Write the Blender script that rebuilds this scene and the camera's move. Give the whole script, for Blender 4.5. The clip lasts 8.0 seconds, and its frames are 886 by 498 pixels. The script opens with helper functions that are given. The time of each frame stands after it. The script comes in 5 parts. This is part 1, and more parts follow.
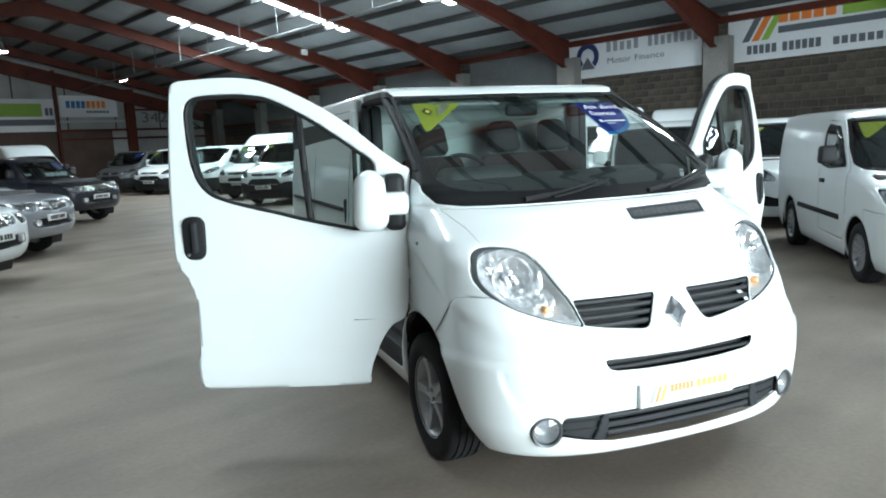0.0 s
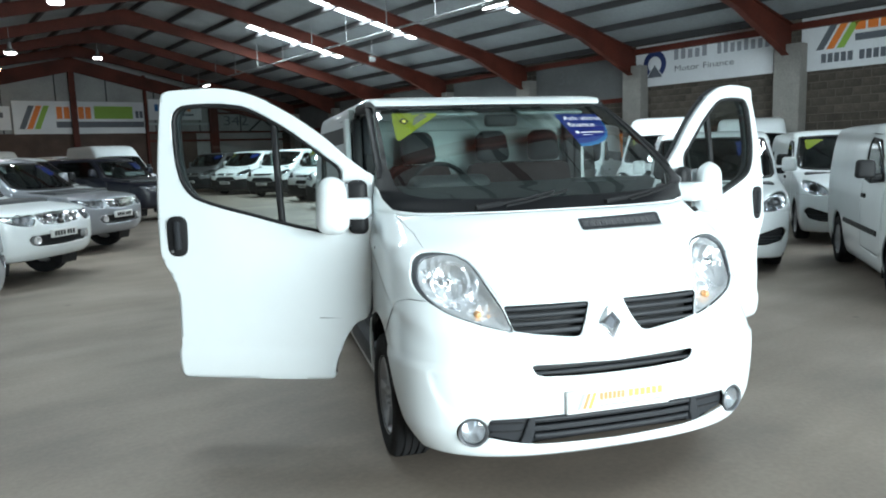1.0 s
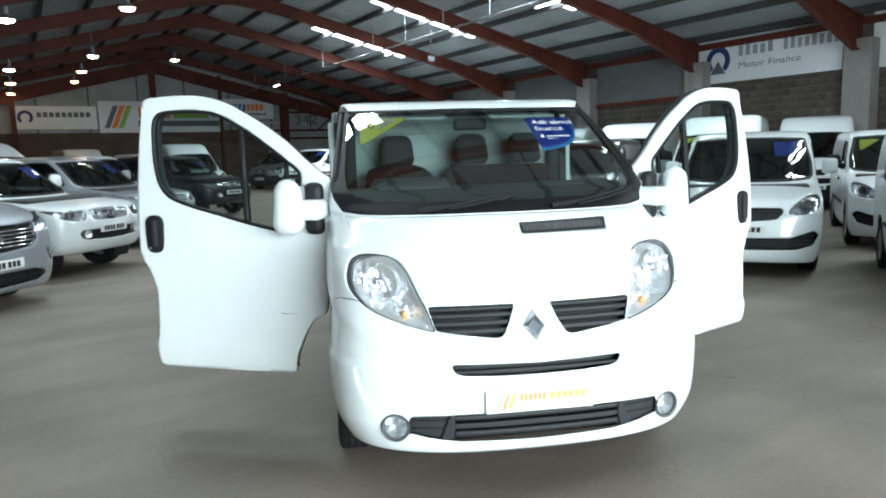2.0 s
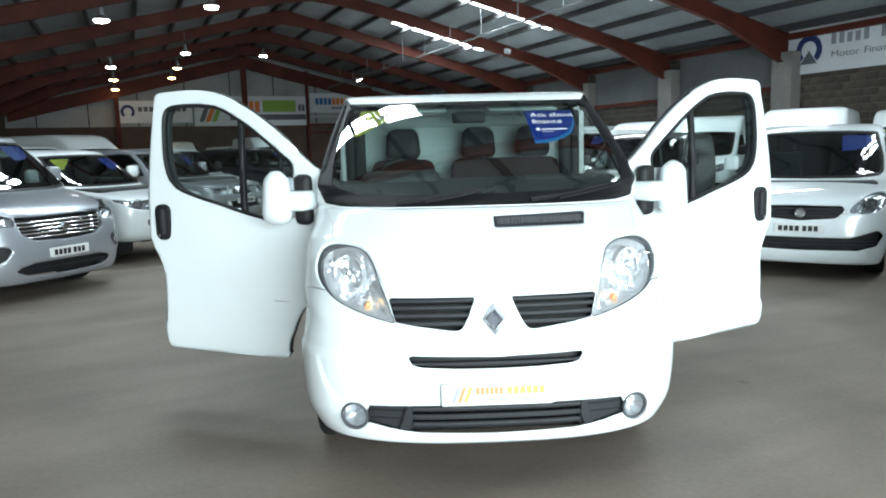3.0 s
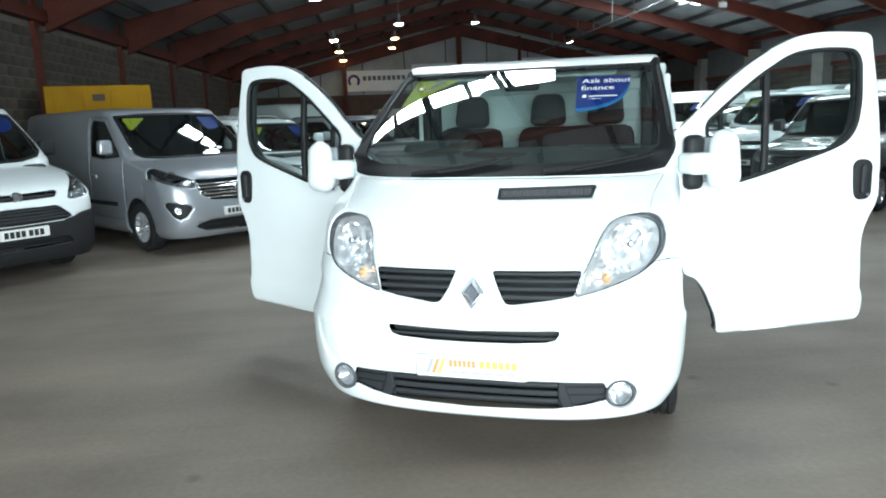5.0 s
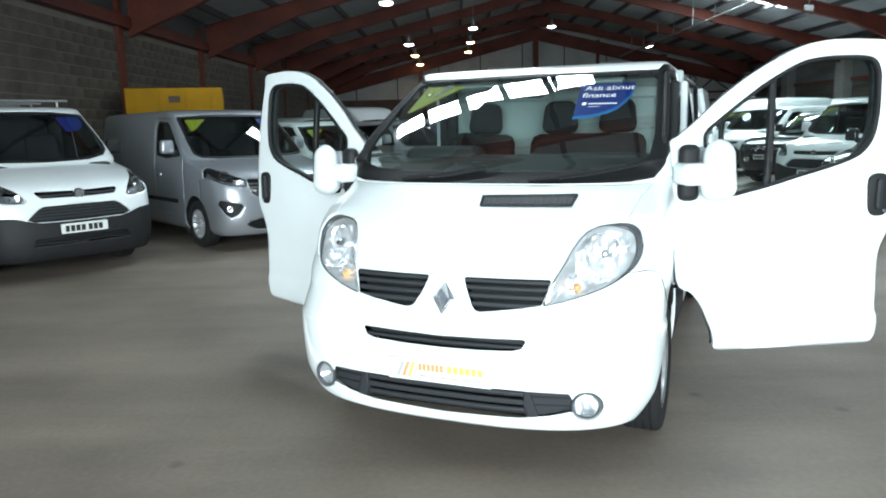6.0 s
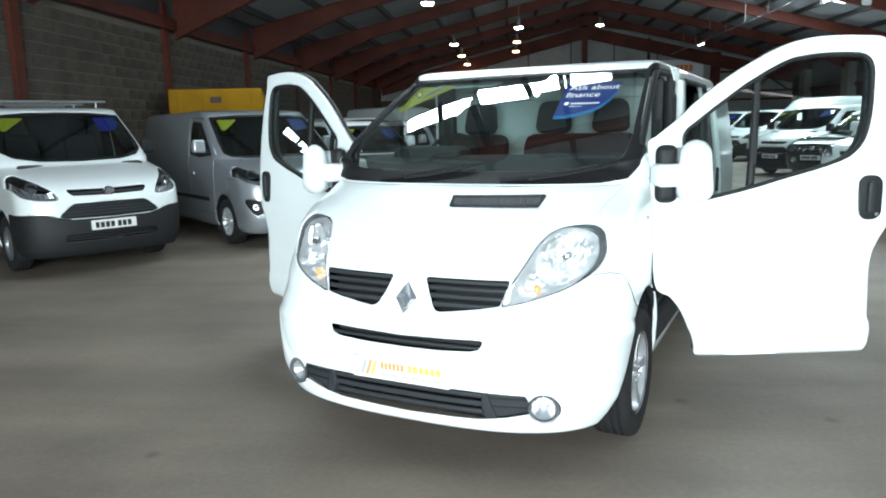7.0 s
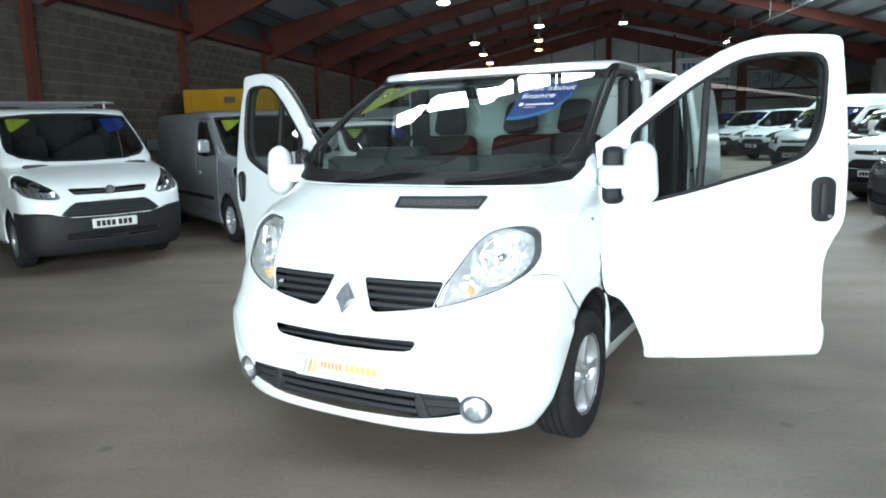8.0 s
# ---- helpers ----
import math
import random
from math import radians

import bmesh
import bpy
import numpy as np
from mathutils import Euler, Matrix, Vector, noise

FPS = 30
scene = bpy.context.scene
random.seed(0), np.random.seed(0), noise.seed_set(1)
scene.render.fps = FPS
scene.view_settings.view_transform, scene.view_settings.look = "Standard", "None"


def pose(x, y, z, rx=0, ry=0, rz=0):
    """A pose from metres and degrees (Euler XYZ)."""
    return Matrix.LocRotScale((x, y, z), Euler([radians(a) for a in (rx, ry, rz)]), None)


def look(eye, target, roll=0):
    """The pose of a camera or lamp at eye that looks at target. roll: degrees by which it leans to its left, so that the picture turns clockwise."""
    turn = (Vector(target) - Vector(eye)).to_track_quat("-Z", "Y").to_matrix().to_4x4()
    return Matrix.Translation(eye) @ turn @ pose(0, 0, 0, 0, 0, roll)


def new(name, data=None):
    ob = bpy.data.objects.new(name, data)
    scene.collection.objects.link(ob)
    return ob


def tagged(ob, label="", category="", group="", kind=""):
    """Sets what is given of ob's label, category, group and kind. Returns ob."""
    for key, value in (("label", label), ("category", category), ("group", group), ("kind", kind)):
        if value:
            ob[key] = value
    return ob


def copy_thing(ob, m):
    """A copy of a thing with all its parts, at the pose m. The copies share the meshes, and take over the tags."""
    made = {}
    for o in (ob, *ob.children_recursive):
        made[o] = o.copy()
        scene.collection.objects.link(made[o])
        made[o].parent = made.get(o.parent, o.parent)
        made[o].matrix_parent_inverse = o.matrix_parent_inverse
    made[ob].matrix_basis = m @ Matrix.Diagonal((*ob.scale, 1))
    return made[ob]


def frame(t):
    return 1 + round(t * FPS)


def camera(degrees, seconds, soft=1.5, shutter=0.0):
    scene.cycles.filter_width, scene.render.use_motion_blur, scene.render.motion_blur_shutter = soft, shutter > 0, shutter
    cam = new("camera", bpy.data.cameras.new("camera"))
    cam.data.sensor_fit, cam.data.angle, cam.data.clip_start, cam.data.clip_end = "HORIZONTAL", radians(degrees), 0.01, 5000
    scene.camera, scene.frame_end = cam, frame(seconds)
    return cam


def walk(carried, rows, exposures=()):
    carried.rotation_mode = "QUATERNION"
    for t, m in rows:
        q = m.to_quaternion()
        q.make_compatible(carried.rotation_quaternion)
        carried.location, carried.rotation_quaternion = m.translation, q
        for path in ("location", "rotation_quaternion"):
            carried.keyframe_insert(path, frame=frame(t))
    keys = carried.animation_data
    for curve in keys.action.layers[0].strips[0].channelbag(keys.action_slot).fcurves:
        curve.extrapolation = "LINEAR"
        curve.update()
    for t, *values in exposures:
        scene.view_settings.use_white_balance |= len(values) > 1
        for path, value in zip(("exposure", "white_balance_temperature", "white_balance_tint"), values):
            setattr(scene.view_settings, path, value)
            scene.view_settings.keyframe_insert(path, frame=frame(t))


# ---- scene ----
cam = camera(63.5, 8.0, soft=1.9)
PATH = [
    (0, (-2.111, -2.621, 1.657), (-1.413, -0.77, 1.364), -2.7),
    (0.5, (-1.855, -2.84, 1.663), (-1.264, -0.951, 1.379), -2.8),
    (1, (-1.559, -2.962, 1.651), (-1.064, -1.043, 1.382), -1.8),
    (1.5, (-1.245, -3.109, 1.648), (-0.854, -1.165, 1.385), -2.6),
    (1.7, (-1.112, -3.160, 1.657), (-0.764, -1.209, 1.392), -2.0),
    (2.8, (-0.423, -3.272, 1.672), (-0.306, -1.295, 1.397), -2.0),
    (3, (-0.318, -3.284, 1.647), (-0.271, -1.305, 1.367), -1.5),
    (3.5, (-0.014, -3.297, 1.652), (-0.162, -1.326, 1.344), -2.5),
    (4, (0.257, -3.232, 1.657), (-0.036, -1.279, 1.343), -0.6),
    (4.5, (0.554, -3.193, 1.64), (0.14, -1.264, 1.312), -1.3),
    (5, (0.8, -3.152, 1.645), (0.234, -1.267, 1.288), -2.1),
    (5.2, (0.890, -3.108, 1.635), (0.268, -1.240, 1.280), -1.9),
    (6.3, (1.410, -2.992, 1.648), (0.586, -1.201, 1.309), -2.1),
    (6.5, (1.49, -2.963, 1.65), (0.633, -1.188, 1.311), -2.6),
    (7, (1.658, -2.849, 1.636), (0.754, -1.097, 1.298), -1.4),
    (7.5, (1.839, -2.743, 1.635), (0.948, -0.985, 1.296), -2.4),
    (8, (2.043, -2.666, 1.638), (1.069, -0.953, 1.299), -1.5),
]
walk(cam, [(t, look(eye, target, roll)) for t, eye, target, roll in PATH],
     exposures=((0.0, 1.10), (1.5, 1.06), (3.5, 0.98), (8.0, 0.96)))
# ---- light ----
AXIS = 22.0                                   # the building's long axis, degrees from the van's
HALL = pose(0, 0, 0, 0, 0, AXIS)              # hall axes: x across, y along
VL, VR, VM = -7.5, 17.6, 5.2                  # side walls and ridge
U0, U1 = -11.0, 42.6                          # near and far gable
RIDGE, FALL = 8.0, 0.243
STRIPS = (-2.9, 3.0, 9.0, 15.0, 20.85, 26.75)     # rooflights along the right slope
WEST_STRIPS = (5.05, 10.7)                    # two more on the left slope
TRUSS = [8.4 + 5.3 * k for k in range(-3, 7)]
DOORWAY = (-4.8, 4.2, 4.6)                   # the loading doorway in the near gable: from, to, height

world = bpy.data.worlds.new("overcast_sky")
scene.world = world
world.use_nodes = True
_n = world.node_tree.nodes
_sky = _n.new("ShaderNodeTexSky")
_sky.sky_type = "NISHITA"
_sky.sun_disc = False
_sky.sun_elevation = radians(38)
_sky.sun_rotation = radians(150)
_sky.dust_density = 4.0
_n["Background"].inputs["Strength"].default_value = 0.14
world.node_tree.links.new(_sky.outputs[0], _n["Background"].inputs["Color"])


def lamp(name, m, sx, sy, watts, colour):
    data = bpy.data.lights.new(name, "AREA")
    data.shape, data.size, data.size_y, data.energy, data.color = "RECTANGLE", sx, sy, watts, colour
    ob = new(name, data)
    ob.matrix_world = m
    return ob


# daylight through the rooflights and the loading doorway
for _u, _w in zip(STRIPS, (180, 165, 135, 170, 265, 430)):
    lamp("rooflight_daylight", HALL @ pose(11.45, _u, RIDGE - FALL * 6.25 - 0.02, 0, math.degrees(math.atan(FALL)), 0), 4.2, 0.82, _w, (0.785, 0.94, 1.0))
for _u, _w in zip(WEST_STRIPS, (110, 170)):
    lamp("rooflight_daylight", HALL @ pose(-0.5, _u, RIDGE - FALL * 5.7 - 0.02, 0, -math.degrees(math.atan(FALL)), 0), 3.75, 0.48, _w, (0.785, 0.94, 1.0))
lamp("doorway_daylight", HALL @ pose((DOORWAY[0] + DOORWAY[1]) / 2, U0 + 0.15, 2.35, 90, 0, 0), 8.7, 4.4, 1450, (0.775, 0.94, 1.0))


# ---- materials ----
def mat(name, colour, rough=0.5, metal=0.0, grain=0.0, scale=20.0, blotch=0.0, bscale=1.5, bump=0.0, coat=0.0, spec=0.5, per_object=0.0):
    """A surface with fine grain and broad blotches in its colour, and a fine relief."""
    m = bpy.data.materials.new(name)
    m.use_nodes = True
    nt = m.node_tree
    b = nt.nodes["Principled BSDF"]
    b.inputs["Roughness"].default_value = rough
    b.inputs["Metallic"].default_value = metal
    b.inputs["Coat Weight"].default_value = coat
    b.inputs["Coat Roughness"].default_value = 0.05
    b.inputs["Specular IOR Level"].default_value = spec
    b.inputs["Base Color"].default_value = (*colour, 1)
    if not (grain or blotch or bump or per_object):
        return m
    L = nt.links.new
    tc = nt.nodes.new("ShaderNodeTexCoord")
    fine = nt.nodes.new("ShaderNodeTexNoise")
    fine.inputs["Scale"].default_value, fine.inputs["Detail"].default_value = scale, 6
    broad = nt.nodes.new("ShaderNodeTexNoise")
    broad.inputs["Scale"].default_value, broad.inputs["Detail"].default_value = bscale, 4
    L(tc.outputs["Object"], fine.inputs["Vector"])
    L(tc.outputs["Object"], broad.inputs["Vector"])
    def band(src, amount):
        r = nt.nodes.new("ShaderNodeMapRange")
        r.inputs["From Min"].default_value, r.inputs["From Max"].default_value = 0.3, 0.7
        r.inputs["To Min"].default_value, r.inputs["To Max"].default_value = 1 - amount, 1 + amount
        L(src, r.inputs["Value"])
        return r.outputs[0]
    mul = nt.nodes.new("ShaderNodeMath")
    mul.operation = "MULTIPLY"
    L(band(fine.outputs[0], grain), mul.inputs[0])
    L(band(broad.outputs[0], blotch), mul.inputs[1])
    last = mul.outputs[0]
    if per_object:
        info = nt.nodes.new("ShaderNodeObjectInfo")
        r = nt.nodes.new("ShaderNodeMapRange")
        r.inputs["To Min"].default_value, r.inputs["To Max"].default_value = 1 - per_object, 1 + per_object
        L(info.outputs["Random"], r.inputs["Value"])
        m2 = nt.nodes.new("ShaderNodeMath")
        m2.operation = "MULTIPLY"
        L(last, m2.inputs[0])
        L(r.outputs[0], m2.inputs[1])
        last = m2.outputs[0]
    vm = nt.nodes.new("ShaderNodeVectorMath")
    vm.operation = "SCALE"
    vm.inputs[0].default_value = colour
    L(last, vm.inputs["Scale"])
    L(vm.outputs[0], b.inputs["Base Color"])
    if bump:
        bp = nt.nodes.new("ShaderNodeBump")
        bp.inputs["Strength"].default_value, bp.inputs["Distance"].default_value = bump, 0.01
        L(fine.outputs[0], bp.inputs["Height"])
        L(bp.outputs[0], b.inputs["Normal"])
    return m


def glass(name, tint, base=0.045, gain=0.85, rough=0.0):
    """A thin pane: clear, with a gloss that grows towards grazing."""
    m = bpy.data.materials.new(name)
    m.use_nodes = True
    nt = m.node_tree
    nt.nodes.remove(nt.nodes["Principled BSDF"])
    clear = nt.nodes.new("ShaderNodeBsdfTransparent")
    clear.inputs[0].default_value = (*tint, 1)
    gloss = nt.nodes.new("ShaderNodeBsdfGlossy")
    gloss.inputs["Roughness"].default_value = rough
    lw = nt.nodes.new("ShaderNodeLayerWeight")
    lw.inputs[0].default_value = 0.5
    pw = nt.nodes.new("ShaderNodeMath")
    pw.operation = "POWER"
    pw.inputs[1].default_value = 3.0
    ma = nt.nodes.new("ShaderNodeMath")
    ma.operation = "MULTIPLY_ADD"
    ma.inputs[1].default_value, ma.inputs[2].default_value = gain, base
    mix = nt.nodes.new("ShaderNodeMixShader")
    L = nt.links.new
    L(lw.outputs["Facing"], pw.inputs[0])
    L(pw.outputs[0], ma.inputs[0])
    L(ma.outputs[0], mix.inputs[0])
    L(clear.outputs[0], mix.inputs[1])
    L(gloss.outputs[0], mix.inputs[2])
    L(mix.outputs[0], nt.nodes["Material Output"].inputs[0])
    return m


def glow(name, colour, strength):
    m = bpy.data.materials.new(name)
    m.use_nodes = True
    b = m.node_tree.nodes["Principled BSDF"]
    b.inputs["Base Color"].default_value = (0.8, 0.8, 0.8, 1)
    b.inputs["Emission Color"].default_value = (*colour, 1)
    b.inputs["Emission Strength"].default_value = strength
    return m


def paint(name, colour, metal=0.0, rough=0.35):
    return mat(name, colour, rough, metal, grain=0.015, scale=300, blotch=0.03, bscale=2.0, coat=0.8)


WHITE = paint("white_paint", (0.755, 0.805, 0.82))
SILVER = paint("silver_paint", (0.36, 0.385, 0.42), 0.55, 0.33)
LAMPDARK = mat("lamp_inner", (0.52, 0.54, 0.57), 0.22, 0.8, grain=0.1, scale=30)
STEELGREY = paint("grey_paint", (0.16, 0.17, 0.18), 0.5, 0.35)
NAVY = paint("navy_paint", (0.007, 0.009, 0.02))
DARKGREY = paint("charcoal_paint", (0.03, 0.033, 0.036), 0.3)
BLUE = paint("blue_paint", (0.03, 0.16, 0.42))
YELLOW = mat("yellow_painted_steel", (0.36, 0.185, 0.004), 0.7, spec=0.2, grain=0.08, scale=40, blotch=0.18, bscale=1.2)
PLASTIC = mat("black_plastic", (0.012, 0.0125, 0.014), 0.6, grain=0.15, scale=250, bump=0.15, spec=0.35)
GREYPLASTIC = mat("grey_plastic", (0.022, 0.024, 0.028), 0.6, grain=0.12, scale=250, bump=0.12, spec=0.35)
FRIT = mat("black_glass_border", (0.010, 0.0105, 0.012), 0.5, spec=0.2)
RUBBER = mat("tyre_rubber", (0.013, 0.013, 0.014), 0.85, spec=0.3, grain=0.25, scale=90, blotch=0.25, bscale=6, bump=0.3)
ALLOY = mat("alloy", (0.45, 0.46, 0.48), 0.32, 0.55, grain=0.06, scale=60, blotch=0.08, bscale=8)
CHROME = mat("chrome", (0.75, 0.76, 0.78), 0.08, 1.0)
REFLECTOR = mat("lamp_reflector", (0.90, 0.91, 0.93), 0.16, 0.70, grain=0.04, scale=30)
BEZEL = mat("lamp_bezel", (0.10, 0.104, 0.112), 0.35, 0.3)
VENTGREY = mat("vent_mesh_plastic", (0.075, 0.077, 0.082), 0.6, grain=0.2, scale=300, bump=0.2, spec=0.35)
AMBER = mat("amber_bulb", (0.72, 0.36, 0.14), 0.3)
LINING = mat("dark_lining", (0.03, 0.031, 0.033), 0.8, grain=0.2, scale=120)
DASH = mat("dashboard_plastic", (0.035, 0.037, 0.04), 0.6, grain=0.15, scale=200, bump=0.2)
FABRIC = mat("charcoal_seat_cloth", (0.022, 0.022, 0.025), 0.9, grain=0.3, scale=220, bump=0.4)
REDCLOTH = mat("red_seat_cloth", (0.028, 0.010, 0.010), 0.9, grain=0.3, scale=220, bump=0.4)
BULKHEAD = mat("pale_lining", (0.42, 0.47, 0.47), 0.55, grain=0.04, scale=60, blotch=0.06)
SCREEN = glass("windscreen_pane", (0.68, 0.78, 0.76), 0.15, 0.9)
GLASS = glass("clear_pane", (0.70, 0.79, 0.77), 0.075, 0.9)
TINTED = glass("vehicle_pane", (0.55, 0.63, 0.62), 0.075, 0.9)
LENS = glass("lamp_lens", (0.93, 0.95, 0.96), 0.06, 0.6)
PLATEW = mat("plate_white", (0.72, 0.73, 0.72), 0.4, grain=0.03, scale=80)
MARK = mat("plate_black", (0.012, 0.012, 0.012), 0.5)
STICK_Y = mat("yellow_sticker", (0.62, 0.62, 0.05), 0.5, grain=0.03, scale=60)
STICK_B = mat("blue_sticker", (0.012, 0.055, 0.42), 0.45, grain=0.03, scale=60)
STICK_C = mat("cyan_edge", (0.03, 0.30, 0.75), 0.45)
STICK_W = mat("white_print", (0.75, 0.77, 0.80), 0.5)
ORANGE = mat("orange_print", (0.75, 0.20, 0.03), 0.6, grain=0.05, scale=20)
GREEN = mat("green_print", (0.25, 0.42, 0.06), 0.6, grain=0.05, scale=20)
SLATE = mat("grey_print", (0.10, 0.11, 0.13), 0.6, grain=0.05, scale=20)
PRINTGREY = mat("light_grey_print", (0.26, 0.27, 0.30), 0.6, grain=0.05, scale=20)
FADED = mat("faded_paint", (0.115, 0.118, 0.12), 0.75, grain=0.1, scale=12)
NAVYPRINT = mat("navy_print", (0.015, 0.03, 0.12), 0.6, grain=0.05, scale=20)
BANNER = mat("banner_vinyl", (0.66, 0.68, 0.70), 0.55, grain=0.03, scale=15, blotch=0.07, bscale=0.8)
OXIDE = mat("red_oxide_steel", (0.086, 0.018, 0.010), 0.65, spec=0.3, grain=0.15, scale=25, blotch=0.3, bscale=0.9, bump=0.1)
PURLIN = mat("dark_purlin", (0.035, 0.034, 0.036), 0.7, grain=0.15, scale=20)
SHEET = mat("fibre_cement_sheet", (0.26, 0.278, 0.288), 0.8, grain=0.08, scale=12, blotch=0.15, bscale=0.5)
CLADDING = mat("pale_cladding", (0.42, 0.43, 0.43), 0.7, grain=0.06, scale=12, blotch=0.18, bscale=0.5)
# the pale cladding a tone darker, for the far gable only
GABLE = mat("darker_cladding", (0.33, 0.335, 0.33), 0.75, grain=0.08, scale=12, blotch=0.25, bscale=0.5)
ROOFLIGHT = glow("rooflight_daylight_sheet", (0.86, 0.96, 1.0), 5.0)
BLOCK = mat("concrete_block", (0.066, 0.055, 0.044), 0.9, grain=0.3, scale=45, blotch=0.3, bscale=2.6, bump=0.5, per_object=0.2)
MORTAR = mat("mortar", (0.125, 0.108, 0.088), 0.95, grain=0.2, scale=60, blotch=0.15)
PANEL = mat("grey_panel", (0.105, 0.108, 0.109), 0.75, grain=0.06, scale=12, blotch=0.2, bscale=0.6)
FOGREF = mat("fog_reflector", (0.64, 0.66, 0.69), 0.2, 0.75)
BADGE = mat("badge_chrome", (0.50, 0.51, 0.53), 0.2, 0.75)
PALE_ORANGE = mat("pale_orange_print", (0.78, 0.29, 0.12), 0.5)
PALE_YELLOW = mat("pale_yellow_print", (0.78, 0.68, 0.12), 0.5)
PALE_GREY = mat("pale_grey_print", (0.36, 0.37, 0.39), 0.5)
CONCRETE = mat("precast_concrete", (0.21, 0.20, 0.185), 0.85, grain=0.14, scale=30, blotch=0.2, bscale=1.0, bump=0.3)
GALV = mat("galvanised_steel", (0.24, 0.245, 0.25), 0.5, 0.7, grain=0.1, scale=40)
TIMBER = mat("stained_timber", (0.075, 0.046, 0.035), 0.75, grain=0.2, scale=30, blotch=0.2)
LAMPWHITE = glow("cold_lamp_glow", (0.95, 0.98, 1.0), 14.0)
LAMPWARM = glow("warm_lamp_glow", (1.0, 0.62, 0.25), 10.0)


def floor_material():
    m = mat("worn_concrete_floor", (0.221, 0.182, 0.150), 0.60, grain=0.08, scale=30, blotch=0.20, bscale=0.9, bump=0.08)
    nt = m.node_tree
    L = nt.links.new
    b = nt.nodes["Principled BSDF"]
    src = b.inputs["Base Color"].links[0].from_socket
    tc = nt.nodes.new("ShaderNodeTexCoord")
    # long soft tyre smears and small oil spots
    mp = nt.nodes.new("ShaderNodeMapping")
    mp.inputs["Rotation"].default_value = (0, 0, radians(35))
    mp.inputs["Scale"].default_value = (0.35, 1.6, 1)
    smear = nt.nodes.new("ShaderNodeTexNoise")
    smear.inputs["Scale"].default_value, smear.inputs["Detail"].default_value = 1.1, 5
    L(tc.outputs["Object"], mp.inputs[0])
    L(mp.outputs[0], smear.inputs["Vector"])
    spot = nt.nodes.new("ShaderNodeTexVoronoi")
    spot.inputs["Scale"].default_value = 1.3
    L(tc.outputs["Object"], spot.inputs["Vector"])
    r1 = nt.nodes.new("ShaderNodeMapRange")
    for k, v in (("From Min", 0.35), ("From Max", 0.7), ("To Min", 0.80), ("To Max", 1.12)):
        r1.inputs[k].default_value = v
    r2 = nt.nodes.new("ShaderNodeMapRange")
    for k, v in (("From Min", 0.02), ("From Max", 0.07), ("To Min", 0.6), ("To Max", 1.0)):
        r2.inputs[k].default_value = v
    L(smear.outputs[0], r1.inputs["Value"])
    L(spot.outputs["Distance"], r2.inputs["Value"])
    mm = nt.nodes.new("ShaderNodeMath")
    mm.operation = "MULTIPLY"
    L(r1.outputs[0], mm.inputs[0])
    L(r2.outputs[0], mm.inputs[1])
    vm = nt.nodes.new("ShaderNodeVectorMath")
    vm.operation = "SCALE"
    L(src, vm.inputs[0])
    L(mm.outputs[0], vm.inputs["Scale"])
    L(vm.outputs[0], b.inputs["Base Color"])
    return m


FLOOR = floor_material()


# ---- mesh tools ----
def link_mesh(name, V, F, material, parent=None, label="", smooth=True, sharp=38, solid=0.0, lift=-1.0):
    me = bpy.data.meshes.new(name)
    me.from_pydata([tuple(map(float, v)) for v in V], [], [list(map(int, f)) for f in F])
    me.materials.append(material)
    if smooth and len(F):
        me.polygons.foreach_set("use_smooth", [True] * len(me.polygons))
        me.set_sharp_from_angle(angle=radians(sharp))
    me.update()
    ob = new(name, me)
    if parent is not None:
        ob.parent = parent
    if solid:
        md = ob.modifiers.new("thickness", "SOLIDIFY")
        md.thickness, md.offset = solid, lift
    if label:
        tagged(ob, label)
    return ob


def join(*pieces):
    V, F = [], []
    for v, f in pieces:
        o = len(V)
        V += [tuple(p) for p in v]
        F += [[i + o for i in q] for q in f]
    return V, F


def moved(m, piece):
    return [tuple(m @ Vector(p)) for p in piece[0]], piece[1]


def box(x0, x1, y0, y1, z0, z1):
    V = [(x, y, z) for z in (z0, z1) for y in (y0, y1) for x in (x0, x1)]
    return V, [[0, 2, 3, 1], [4, 5, 7, 6], [0, 1, 5, 4], [2, 6, 7, 3], [0, 4, 6, 2], [1, 3, 7, 5]]


def rbox(x0, x1, y0, y1, z0, z1, r=0.02, seg=2, taper=None):
    """A box with rounded edges; taper: scale of its top in x and y."""
    bm = bmesh.new()
    bmesh.ops.create_cube(bm, size=1.0)
    for v in bm.verts:
        k = taper if taper and v.co.z > 0 else (1, 1)
        v.co = Vector(((x0 + x1) / 2 + v.co.x * (x1 - x0) * k[0], (y0 + y1) / 2 + v.co.y * (y1 - y0) * k[1], (z0 + z1) / 2 + v.co.z * (z1 - z0)))
    r = min(r, 0.49 * min(x1 - x0, y1 - y0, z1 - z0))
    bmesh.ops.bevel(bm, geom=bm.edges[:], offset=r, segments=seg, profile=0.5, affect="EDGES")
    bm.verts.index_update()
    out = [tuple(v.co) for v in bm.verts], [[v.index for v in f.verts] for f in bm.faces]
    bm.free()
    return out


